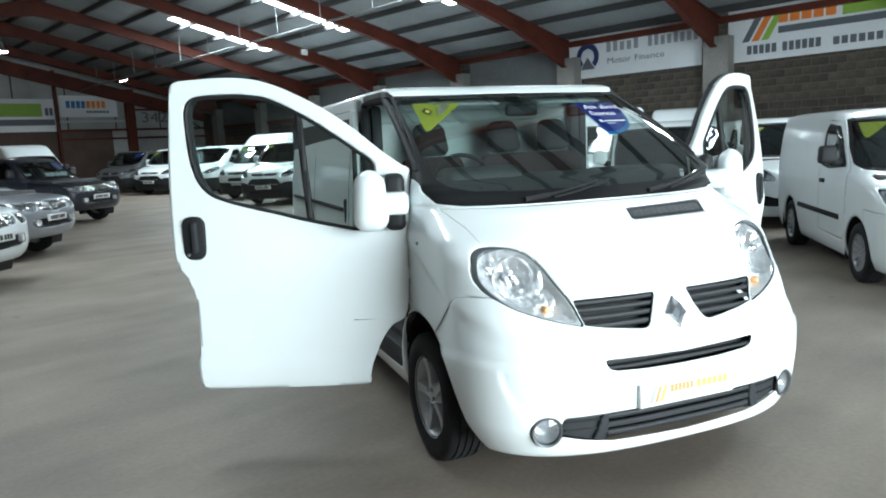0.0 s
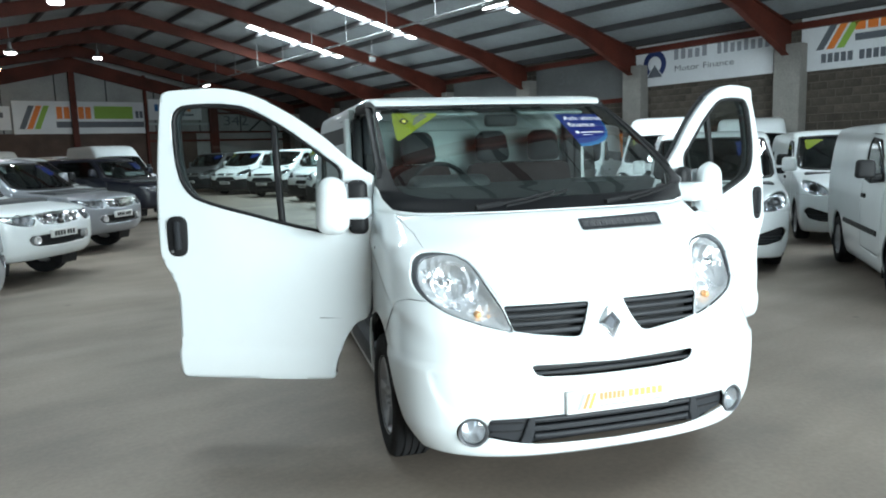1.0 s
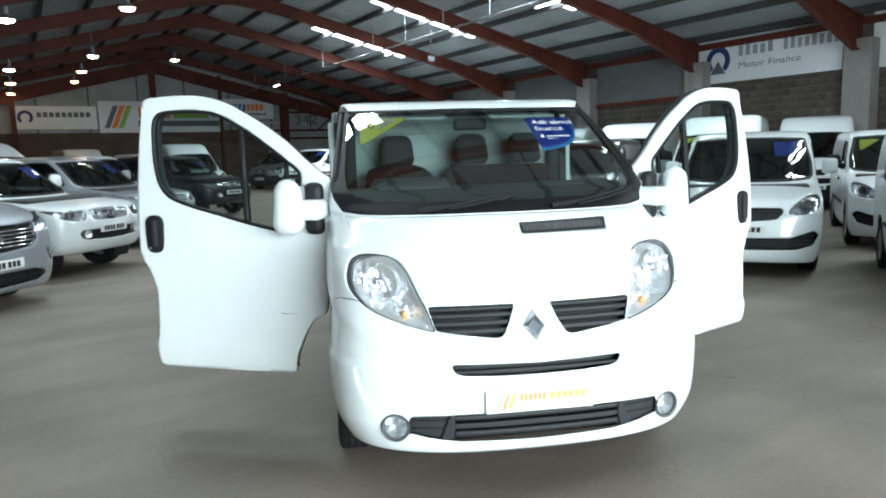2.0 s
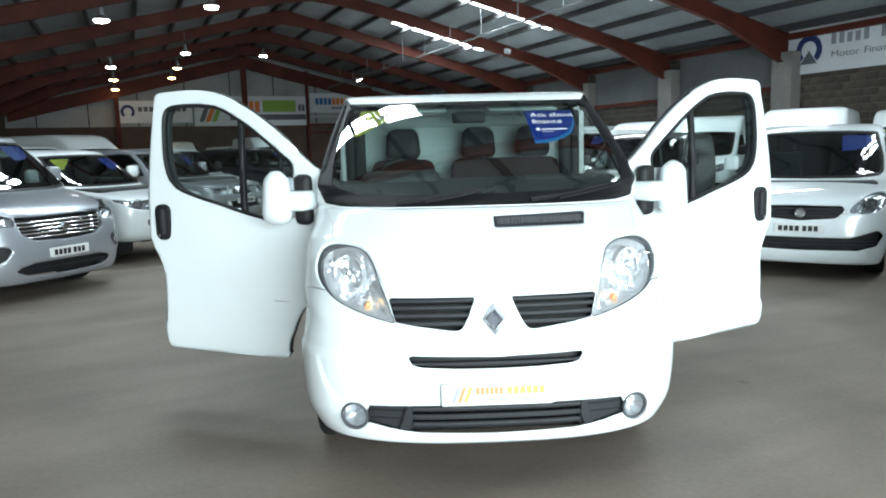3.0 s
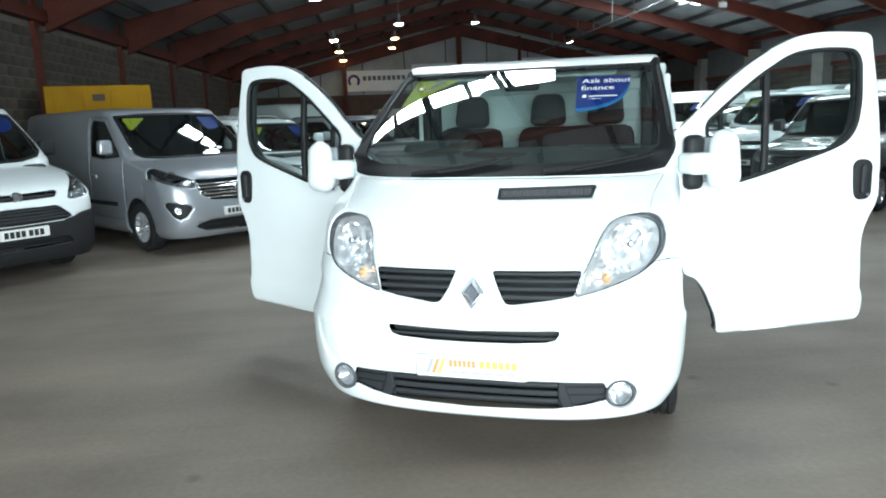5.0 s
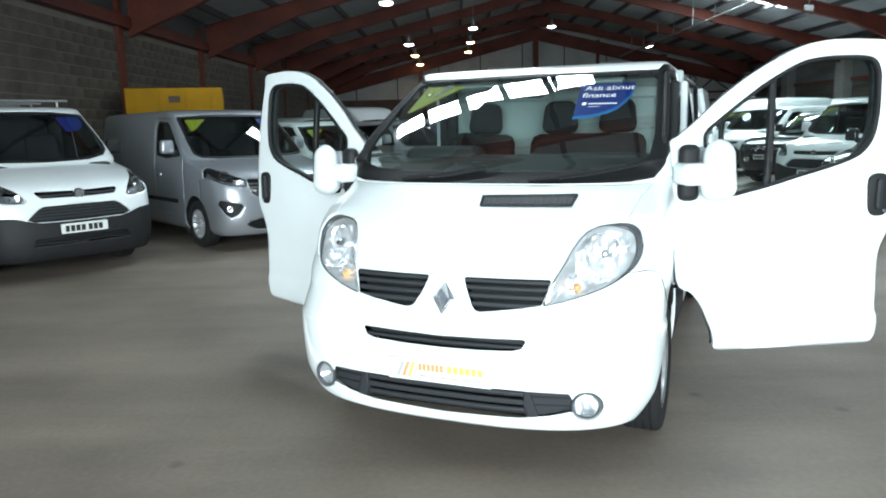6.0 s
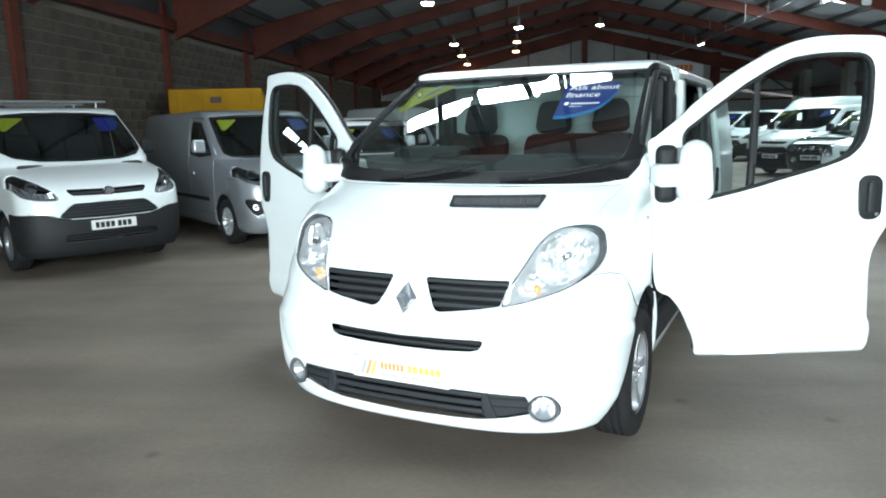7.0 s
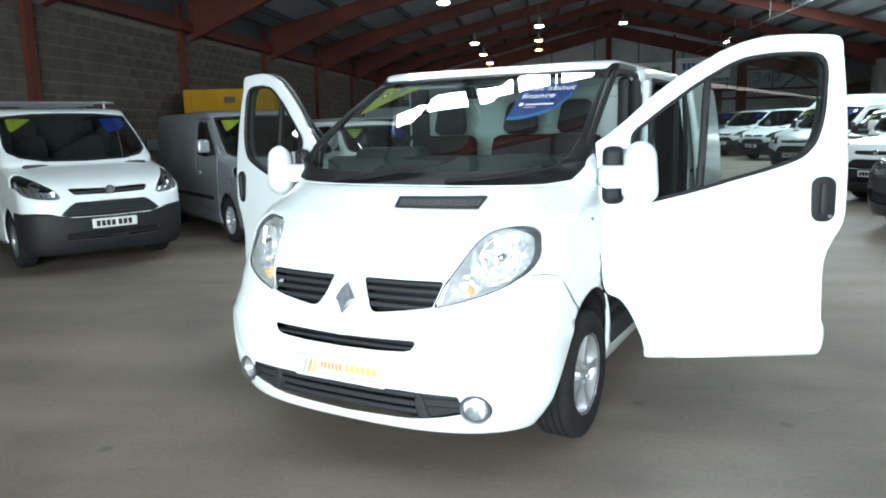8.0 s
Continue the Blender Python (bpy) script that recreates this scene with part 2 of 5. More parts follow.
def tube(pts, r, n=10, closed=False):
    P = [Vector(p) for p in pts]
    V, F = [], []
    m = len(P)
    for i, p in enumerate(P):
        a, b = P[(i - 1) % m] if closed or i else P[i], P[(i + 1) % m] if closed or i < m - 1 else P[i]
        t = (b - a).normalized()
        s = t.cross(Vector((0, 0, 1)))
        if s.length < 0.05:
            s = t.cross(Vector((1, 0, 0)))
        s.normalize()
        q = s.cross(t)
        for k in range(n):
            g = 2 * math.pi * k / n
            V.append(tuple(p + r * (math.cos(g) * s + math.sin(g) * q)))
    for i in range(m if closed else m - 1):
        j = (i + 1) % m
        for k in range(n):
            F.append([i * n + k, i * n + (k + 1) % n, j * n + (k + 1) % n, j * n + k])
    if not closed:
        F += [list(range(n))[::-1], [(m - 1) * n + k for k in range(n)]]
    return V, F


def lathe(profile, n=40, axis="x"):
    """Turns (along, radius) pairs about an axis through the origin."""
    V, F = [], []
    for a, r in profile:
        for k in range(n):
            g = 2 * math.pi * k / n
            c, s = r * math.cos(g), r * math.sin(g)
            V.append({"x": (a, c, s), "y": (c, a, s), "z": (c, s, a)}[axis])
    for i in range(len(profile) - 1):
        for k in range(n):
            F.append([i * n + k, i * n + (k + 1) % n, (i + 1) * n + (k + 1) % n, (i + 1) * n + k])
    return V, F


def smooth_poly(pts, k=4, closed=True):
    """A closed curve through the points (Catmull-Rom)."""
    n, out = len(pts), []
    for i in range(n):
        p0, p1, p2, p3 = (np.array(pts[(i + j) % n], float) for j in (-1, 0, 1, 2))
        for s in range(k):
            t = s / k
            out.append(tuple(0.5 * ((2 * p1) + (-p0 + p2) * t + (2 * p0 - 5 * p1 + 4 * p2 - p3) * t * t + (-p0 + 3 * p1 - 3 * p2 + p3) * t ** 3)))
    return out


def mirrored(half):
    """Closes a half outline (given from the middle out and back to the middle, x >= 0)."""
    return half + [(-x, z) for x, z in reversed(half) if abs(x) > 1e-6]


def sdf(poly, X, Y, r=0.0):
    """Signed distance to a polygon, negative inside; r rounds its corners."""
    P = np.array(poly, float)
    X, Y = np.asarray(X, float), np.asarray(Y, float)
    d = np.full(X.shape, 1e9)
    inside = np.zeros(X.shape, bool)
    n = len(P)
    for i in range(n):
        a, b = P[i], P[(i + 1) % n]
        e = b - a
        wx, wy = X - a[0], Y - a[1]
        t = np.clip((wx * e[0] + wy * e[1]) / max(e @ e, 1e-12), 0, 1)
        d = np.minimum(d, (wx - t * e[0]) ** 2 + (wy - t * e[1]) ** 2)
        c = (a[1] > Y) != (b[1] > Y)
        if abs(e[1]) > 1e-12:
            inside ^= c & (X < e[0] * (Y - a[1]) / e[1] + a[0])
    return np.where(inside, -1, 1) * np.sqrt(d) - r


def compact(V, F):
    used = sorted({i for f in F for i in f})
    at = {i: k for k, i in enumerate(used)}
    return (np.array([V[i] for i in used]).reshape(-1, 3), [[at[i] for i in f] for f in F])


def clip(piece, S):
    """Splits a mesh where S changes sign: (inside, outside)."""
    V, F = piece
    if not len(F):
        return piece, piece
    W = [tuple(v) for v in V]
    S = np.where(np.abs(S) < 1e-7, 1e-7, S)
    neg = (S < 0).tolist()
    S = S.tolist()
    cut, fin, fout = {}, [], []
    for f in F:
        k = sum(neg[i] for i in f)
        if k == 0:
            fout.append(f)
        elif k == len(f):
            fin.append(f)
        else:
            a, b = [], []
            for i, j in zip(f, f[1:] + f[:1]):
                (a if neg[i] else b).append(i)
                if neg[i] != neg[j]:
                    key = (i, j) if i < j else (j, i)
                    if key not in cut:
                        p, q = key
                        t = S[p] / (S[p] - S[q])
                        cut[key] = len(W)
                        W.append(tuple(W[p][c] + t * (W[q][c] - W[p][c]) for c in range(3)))
                    a.append(cut[key])
                    b.append(cut[key])
            if len(a) > 2:
                fin.append(a)
            if len(b) > 2:
                fout.append(b)
    return compact(W, fin), compact(W, fout)


def normals(piece):
    V, F = np.asarray(piece[0], float), piece[1]
    N = np.zeros_like(V)
    for f in F:
        a, b, c = V[f[0]], V[f[1]], V[f[2]]
        n = np.cross(b - a, c - a)
        if len(f) > 3:
            n = n + np.cross(c - a, V[f[3]] - a)
        for i in f:
            N[i] += n
    l = np.linalg.norm(N, axis=1, keepdims=True)
    return N / np.maximum(l, 1e-9)


def offset(piece, d):
    if not len(piece[1]):
        return piece
    return np.asarray(piece[0]) + d * normals(piece), piece[1]


def sides(piece):
    """The halves of a mesh at x < 0 and x > 0."""
    V, F = piece
    left = [f for f in F if sum(V[i][0] for i in f) < 0]
    right = [f for f in F if sum(V[i][0] for i in f) >= 0]
    return compact(V, left), compact(V, right)


class Shell:
    """A vehicle's skin: level outlines from sill to roof, each a rounded nose, two flanks and a tail. Front at -y."""

    def __init__(self, rows, length, nrows, nfront, nside, tail=0.12, bend=None):
        R = np.array([r[:5] for r in rows], float)
        d = np.r_[0, np.cumsum(np.hypot(np.diff(R[:, 0]), np.diff(R[:, 1])) + 0.6 * np.abs(np.diff(R[:, 2])))]
        g = np.linspace(0, d[-1], nrows)
        T = np.array([self.smooth(d, R[:, i], g) for i in range(5)]).T
        self.T = T
        self.bend = bend or (lambda z: 0.0)
        ztop = R[-1, 0]
        V = []
        self.front = []
        for z, yf, w, c, n in T:
            shrink = max(0.0, (z - (ztop - 0.09)) / 0.09)
            yr = length - 0.02 - 0.10 * max(0, z - 0.9) ** 2 - 0.5 * shrink ** 3
            ph = np.linspace(-math.pi / 2, math.pi / 2, 400)
            x = w * np.sign(np.sin(ph)) * np.abs(np.sin(ph)) ** (2 / n)
            b = self.bend(z)
            y = yf + c * (1 - np.abs(np.cos(ph)) ** (2 / n)) + b * x * x
            c = c + b * w * w
            s = np.r_[0, np.cumsum(np.hypot(np.diff(x), np.diff(y)))]
            q = np.linspace(0, s[-1], nfront)
            fx, fy = np.interp(q, s, x), np.interp(q, s, y)
            sy = np.linspace(yf + c, yr - tail, nside + 1)[1:]
            bow = 1 - 0.035 * ((sy - yf - c) / length) ** 2
            ph = np.linspace(0, math.pi / 2, 7)[1:]
            wr = w * bow[-1]
            tx, ty = wr - tail * (1 - np.cos(ph)), yr - tail + tail * np.sin(ph)
            rx = np.linspace(tx[-1], -tx[-1], 14)[1:-1]
            xs = np.r_[fx, w * bow, tx, rx, -tx[::-1], -(w * bow)[::-1]]
            ys = np.r_[fy, sy, ty, np.full(len(rx), ty[-1]), ty[::-1], sy[::-1]]
            V.append(np.c_[xs, ys, np.full(len(xs), z)])
        m = len(V[0])
        F = []
        for i in range(nrows - 1):
            for k in range(m):
                j = (k + 1) % m
                F.append([i * m + k, i * m + j, (i + 1) * m + j, (i + 1) * m + k])
        F.append([(nrows - 1) * m + k for k in range(m)])
        self.mesh = (np.concatenate(V), F)

    @staticmethod
    def smooth(d, v, g):
        """Monotone cubic through the rows."""
        h, s = np.diff(d), np.diff(v) / np.diff(d)
        m = np.zeros(len(v))
        m[0], m[-1] = s[0], s[-1]
        for i in range(1, len(v) - 1):
            if s[i - 1] * s[i] > 0:
                a, b = 2 * h[i] + h[i - 1], h[i] + 2 * h[i - 1]
                m[i] = (a + b) / (a / s[i - 1] + b / s[i])
        k = np.clip(np.searchsorted(d, g) - 1, 0, len(h) - 1)
        t = (g - d[k]) / h[k]
        return (2 * t ** 3 - 3 * t ** 2 + 1) * v[k] + (t ** 3 - 2 * t ** 2 + t) * h[k] * m[k] + (-2 * t ** 3 + 3 * t ** 2) * v[k + 1] + (t ** 3 - t ** 2) * h[k] * m[k + 1]

    def nose(self, x, z):
        yf, w, c, n = (float(np.interp(z, self.T[:, 0], self.T[:, i])) for i in (1, 2, 3, 4))
        r = min(abs(x) / w, 0.9999)
        return yf + c * (1 - (1 - r ** n) ** (1 / n)) + self.bend(z) * x * x

    def width(self, z):
        return float(np.interp(z, self.T[:, 0], self.T[:, 2]))


# ---- the hall ----
def set_in_hall(ob):
    ob.matrix_world = HALL
    return ob


def structure(name, piece, material, label, category="structure", smooth=False):
    ob = link_mesh(name, *piece, material, smooth=smooth)
    return tagged(set_in_hall(ob), label, category, kind="structure")


def roof_z(v):
    return RIDGE - FALL * abs(v - VM)


def hall():
    structure("floor", box(VL - 1, VR + 1, U0 - 30, U1 + 1, -0.2, 0.0), FLOOR, "worn grey concrete floor with tyre smears and spots", "floor")
    # side walls: mortar core, blocks are laid on it further down
    structure("wall_west", box(VL - 0.3, VL, U0, U1, 0, roof_z(VL) - 0.02), MORTAR, "grey concrete block wall", "wall")
    structure("wall_east", box(VR, VR + 0.3, U0, U1, 0, roof_z(VR) - 0.02), MORTAR, "grey concrete block wall", "wall")

    def gable(u, doorway):
        pcs = []
        a, b, h = doorway if doorway else (VM, VM, 0)
        t = 0.3 if u > 0 else -0.3
        def wall(v0, v1, z0=0.0):
            V = [(v, y, z) for y in (u, u + t) for v, z in ((v0, z0), (v1, z0), (v1, roof_z(v1) - 0.02), (v0, roof_z(v0) - 0.02))]
            return V, [[0, 1, 2, 3], [7, 6, 5, 4], [0, 4, 5, 1], [3, 2, 6, 7], [0, 3, 7, 4], [1, 5, 6, 2]]
        if doorway:
            pcs = [wall(VL, a), wall(b, VR), wall(a, VM, h), wall(VM, b, h)]
        else:
            pcs = [wall(VL, VM), wall(VM, VR)]
        return join(*pcs)

    structure("wall_south", gable(U0, DOORWAY), CLADDING, "pale clad gable wall with a loading doorway", "wall")
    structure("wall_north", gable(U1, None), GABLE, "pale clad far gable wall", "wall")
    # roof: sheets with openings for the rooflights
    pcs, lights = [], []
    for sgn in (-1, 1):
        far = VR + 0.3 if sgn > 0 else VL - 0.3
        if sgn > 0:
            strip = [(t - 0.44, t + 0.44) for t in STRIPS]
        else:
            strip = [(t - 0.26, t + 0.26) for t in WEST_STRIPS]
        v0, v1 = (9.3, 13.6) if sgn > 0 else (-2.4, 1.4)
        def slab(va, vb, ua, ub):
            V = [(v, y, roof_z(v) + dz) for dz in (0, 0.06) for v, y in ((va, ua), (vb, ua), (vb, ub), (va, ub))]
            return V, [[0, 3, 2, 1], [4, 5, 6, 7], [0, 1, 5, 4], [1, 2, 6, 5], [2, 3, 7, 6], [3, 0, 4, 7]]
        pcs.append(slab(VM, v0 if sgn > 0 else v1, U0 - 0.3, U1 + 0.3))
        pcs.append(slab(v1 if sgn > 0 else v0, far, U0 - 0.3, U1 + 0.3))
        y = U0 - 0.3
        for ua, ub in strip:
            pcs.append(slab(v0, v1, y, ua))
            lights.append((v0, v1, ua, ub))
            y = ub
        pcs.append(slab(v0, v1, y, U1 + 0.3))
    structure("ceiling", join(*pcs), SHEET, "grey fibre cement roof sheets", "roof")
    for v0, v1, ua, ub in lights:
        V = [(v, y, roof_z(v) + 0.03) for v, y in ((v0, ua), (v1, ua), (v1, ub), (v0, ub))]
        ob = structure("rooflight", (V, [[0, 3, 2, 1]]), ROOFLIGHT, "milky plastic rooflight strip, bright with daylight", "rooflight")
        ob.visible_shadow = False
    for t in WEST_STRIPS:
        for k in range(4):
            v = -1.66 + .76 * k
            structure("glazing_bar", box(v - .045, v + .045, t - .34, t + .34, roof_z(v) - .14, roof_z(v) - .05), PURLIN, "dark glazing bar across a rooflight", "bar")
    # purlins along the hall
    for sgn in (-1, 1):
        v = VM + sgn * 0.35
        while VL + 0.2 < v < VR - 0.2:
            z = roof_z(v)
            structure("purlin", box(v - 0.05, v + 0.05, U0, U1, z - 0.19, z - 0.012), PURLIN, "dark steel purlin under the roof sheets", "beam")
            v += sgn * 1.45


def portal(u):
    """One portal frame: two tapering rafters with haunches, and its columns."""
    root = tagged(new("portal_frame"), "red oxide painted steel portal frame", "roof frame", "portal frames", "structure")
    root.matrix_world = HALL @ pose(0, u, 0)
    for sgn in (-1, 1):
        edge = VR - 0.15 if sgn > 0 else VL + 0.15
        vs = [VM + (edge - VM) * k for k in (0, 0.08, 0.2, 0.5, 0.78, 1.0)]
        depth = [0.62, 0.50, 0.42, 0.42, 0.46, 0.95]
        V, F = [], []
        for v, d in zip(vs, depth):
            top = roof_z(v) - 0.2
            for x, z in ((-0.10, top), (0.10, top), (0.10, top - 0.025), (0.012, top - 0.025), (0.012, top - d + 0.025), (0.10, top - d + 0.025), (0.10, top - d), (-0.10, top - d), (-0.10, top - d + 0.025), (-0.012, top - d + 0.025), (-0.012, top - 0.025), (-0.10, top - 0.025)):
                V.append((v, x, z))
        n = 12
        for i in range(len(vs) - 1):
            for k in range(n):
                F.append([i * n + k, i * n + (k + 1) % n, (i + 1) * n + (k + 1) % n, (i + 1) * n + k])
        F += [list(range(n)), [(len(vs) - 1) * n + k for k in range(n)][::-1]]
        link_mesh("rafter", V, F, OXIDE, root, smooth=False)
        if sgn > 0:
            link_mesh("column", *box(VR - 0.42, VR - 0.01, -0.42, 0.32, 0, roof_z(VR) - 0.7), CONCRETE, root, "precast concrete column", smooth=False)
        else:
            link_mesh("column", *join(box(VL - 0.02, VL + 0.10, -0.45, -0.22, 0, roof_z(VL) - 0.3)), OXIDE, root, smooth=False)
    return root


hall()
for u in TRUSS:
    portal(u)


# ---- vehicles: common parts ----
def wheel(parent, x, y, r, side, style, width=0.21):
    """A wheel with its tyre; side: -1 or 1, the way that its outside faces."""
    rr = r * 0.635
    h = width / 2
    root_v, root_f = lathe([(side * (h - 0.01), rr), (side * (h - 0.022), rr - 0.012), (side * (h - 0.06), rr - 0.03), (side * (-h * 0.8), rr - 0.035), (side * (-h * 0.8), 0.03)], 44)
    pcs, loose = [(root_v, root_f)], []
    if style == "steel":
        disc = lathe([(side * (h - 0.07), rr - 0.03), (side * (h - 0.04), rr * 0.72), (side * (h - 0.075), rr * 0.42), (side * (h - 0.05), rr * 0.22), (side * (h - 0.05), 0.001)], 44)
        pcs.append(disc)
    else:
        n = 5 if style == "five" else 12
        pcs.append(lathe([(side * (h - 0.055), rr * 0.34), (side * (h - 0.03), rr * 0.28), (side * (h - 0.025), rr * 0.12), (side * (h - 0.025), 0.001)], 30))
        wd0, wd1 = (rr * 0.20, rr * 0.26) if n == 5 else (rr * 0.10, rr * 0.16)
        a0, a1 = side * (h - 0.03), side * (h - 0.075)
        V, F = [], []
        for rad, wd in ((rr * 0.2, wd0), (rr * 0.6, wd0 * 0.9), (rr * 0.97, wd1)):
            top = a0 if rad < rr * 0.9 else side * (h - 0.02)
            V += [(top, rad, -wd / 2), (top, rad, wd / 2), (a1, rad, .6 * wd), (a1, rad, -.6 * wd)]
        for i in range(2):
            F += [[i * 4 + q, i * 4 + (q + 1) % 4, i * 4 + 4 + (q + 1) % 4, i * 4 + 4 + q] for q in range(4)]
        F += [[0, 1, 2, 3], [8, 9, 10, 11]]
        loose.append(("spoke", (V, F), n, 0.0))
        loose.append(("wheel_bolt", moved(pose(0, rr * 0.2, 0), lathe([(side * (h - 0.03), 0.012), (side * (h - 0.012), 0.012), (side * (h - 0.012), 0.001)], 8)), 5, 0.5))
    w = link_mesh("wheel", *join(*pcs), ALLOY if style != "steel" else STEELGREY, parent, "alloy wheel" if style != "steel" else "steel wheel")
    w.location = (x, y, r)
    for what, piece, n, start in loose:
        first = link_mesh(what, *piece, ALLOY, w)
        for k in range(n):
            ob = first
            if k:
                ob = new(what, first.data)
                ob.parent = w
            ob.rotation_euler = (2 * math.pi * (k + start) / n, 0, 0)
    # tyre: sidewall and tread with grooves
    prof = [(-h * 0.85, rr - 0.01), (-h, rr + 0.03), (-h * 1.03, (rr + r) / 2), (-h * 0.95, r - 0.02), (-h * 0.82, r - 0.004)]
    for g in (-0.55, -0.18, 0.18, 0.55):
        prof += [(h * (g - 0.06), r), (h * (g - 0.05), r - 0.009), (h * (g + 0.05), r - 0.009), (h * (g + 0.06), r)]
    prof += [(h * 0.82, r - 0.004), (h * 0.95, r - 0.02), (h * 1.03, (rr + r) / 2), (h, rr + 0.03), (h * 0.85, rr - 0.01)]
    V, F = lathe(prof, 56)
    # shoulder blocks
    for k in range(56):
        if k % 2:
            for i in (4, len(prof) - 5):
                px, py, pz = V[i * 56 + k]
                V[i * 56 + k] = (px, py * 0.985, pz * 0.985)
    link_mesh("tyre", V, F, RUBBER, w)
    return w


def arch(parent, y, r, x):
    """The dark liner over a wheel."""
    for s in (-1, 1):
        V, F = [], []
        n = 24
        for xx in (x - 0.004, x - 0.34):
            for k in range(n + 1):
                g = math.pi * (-0.12 + 1.24 * k / n)
                V.append((s * xx, y + r * math.cos(g), 0.33 + r * math.sin(g)))
        for k in range(n):
            F.append([k, k + 1, n + 2 + k, n + 1 + k])
        c = len(V)
        V.append((s * (x - 0.34), y, 0.33))
        F += [[n + 1 + k, n + 2 + k, c] for k in range(n)]
        link_mesh("wheel_liner", V, F, PLASTIC, parent)


def arch_liner(parent, poly, x0, x1):
    """A dark wheel housing behind an opening of the given outline (y, z)."""
    n = len(poly)
    for s in (-1, 1):
        V = [(s * x0, y, z) for y, z in poly] + [(s * x1, y, z) for y, z in poly]
        link_mesh("wheel_liner", V, [[k, k + 1, n + k + 1, n + k] for k in range(n - 1)] + [[n + k for k in range(n)]], PLASTIC, parent, smooth=False)


def seat(parent, x, y, z, w, cloth=None, rests=(0.0,)):
    cloth = cloth or FABRIC
    s = link_mesh("seat", *join(rbox(x - w / 2, x + w / 2, y - 0.42, y + 0.08, z, z + 0.17, 0.05), rbox(x - w / 2, x + w / 2, y - 0.35, y + 0.02, z - 0.3, z - 0.005, 0.03)), FABRIC, parent)
    back = rbox(x - w / 2 + 0.01, x + w / 2 - 0.01, -0.07, 0.07, 0, 0.62, 0.06, taper=(0.92, 0.8))
    link_mesh("backrest", *moved(pose(0, y + 0.02, z + 0.14, -12), back), cloth, s)
    for dx in rests:
        hr = rbox(x + dx - 0.13, x + dx + 0.13, -0.06, 0.06, 0.625, 0.845, 0.058, 5, taper=(.82, .8))
        posts = join(tube([(x + dx - 0.06, 0, 0.55), (x + dx - 0.06, 0, 0.7)], 0.006, 6), tube([(x + dx + 0.06, 0, 0.55), (x + dx + 0.06, 0, 0.7)], 0.006, 6))
        link_mesh("headrest", *moved(pose(0, y + 0.02, z + 0.14, -12), join(hr, posts)), FABRIC, s)
    return s


def pill(s0, s1, z0, z1, r, n0, n1, e=0.006):
    """A flat rounded plate in the plane (s, z), from depth n0 out to n1."""
    def ring(d, n):
        out = []
        for cs, cz, g in ((s1 - r, z1 - r, 0), (s0 + r, z1 - r, 90), (s0 + r, z0 + r, 180), (s1 - r, z0 + r, 270)):
            for k in range(7):
                q = radians(g + 15 * k)
                out.append((cs + (r - d) * math.cos(q), n, cz + (r - d) * math.sin(q)))
        return out
    rings = [ring(0, n0), ring(0, n1 - e), ring(e * 0.3, n1 - e * 0.3), ring(e, n1)]
    n = len(rings[0])
    V = [p for g in rings for p in g]
    F = [[i * n + k, i * n + (k + 1) % n, (i + 1) * n + (k + 1) % n, (i + 1) * n + k] for i in range(3) for k in range(n)]
    return V, F + [[3 * n + k for k in range(n)]]


def plate(parent, x0, x1, z0, z1, shell, marks=True, dy=-0.012):
    y = min(shell.nose(0, z0), shell.nose(0, z1)) + dy
    p = link_mesh("number_plate", *rbox(x0, x1, y - 0.012, y + 0.03, z0, z1, 0.006, 1), PLATEW, parent, "white number plate")
    if marks:
        n, wd = 7, (x1 - x0) * 0.82
        me = None
        for k in range(n):
            xa = (x0 + x1) / 2 - wd / 2 + wd * (k + (0.25 if k > 3 else -0.1)) / (n + 0.3)
            if me is None:
                bar = link_mesh("plate_bar", *box(0, wd / n * 0.72, y - 0.0145, y - 0.0125, z0 + 0.022, z1 - 0.022), MARK, p, smooth=False)
                me = bar.data
            else:
                bar = new("plate_bar", me)
                bar.parent = p
            bar.location = (xa, 0, 0)
    return p


def band(piece, axis, lo, hi):
    """The part of a mesh between two levels along an axis."""
    V = np.asarray(piece[0])
    if not len(piece[1]):
        return piece
    p = clip(piece, V[:, axis] - hi)[0]
    return clip(p, lo - np.asarray(p[0])[:, axis])[0] if len(p[1]) else p


def slatted(parent, patch, levels, half, name, material, depth=0.03, back=0.07, frame_mat=None):
    """A recessed grille: a dark backing, and a bar at each level that follows the skin."""
    g = link_mesh(name, *offset(patch, -back), PLASTIC, parent)
    for z in levels:
        bar = band(patch, 2, z - half, z + half)
        if len(bar[1]):
            link_mesh("slat", *offset(bar, -0.012), material, g, solid=depth)
    return g


def text_piece(words, size):
    cu = bpy.data.curves.new("lettering", "FONT")
    cu.body, cu.size = words, size
    ob = bpy.data.objects.new("lettering", cu)
    scene.collection.objects.link(ob)
    me = bpy.data.meshes.new_from_object(ob.evaluated_get(bpy.context.evaluated_depsgraph_get()))
    out = [tuple(v.co) for v in me.vertices], [list(p.vertices) for p in me.polygons]
    bpy.data.objects.remove(ob)
    bpy.data.curves.remove(cu)
    bpy.data.meshes.remove(me)
    return out


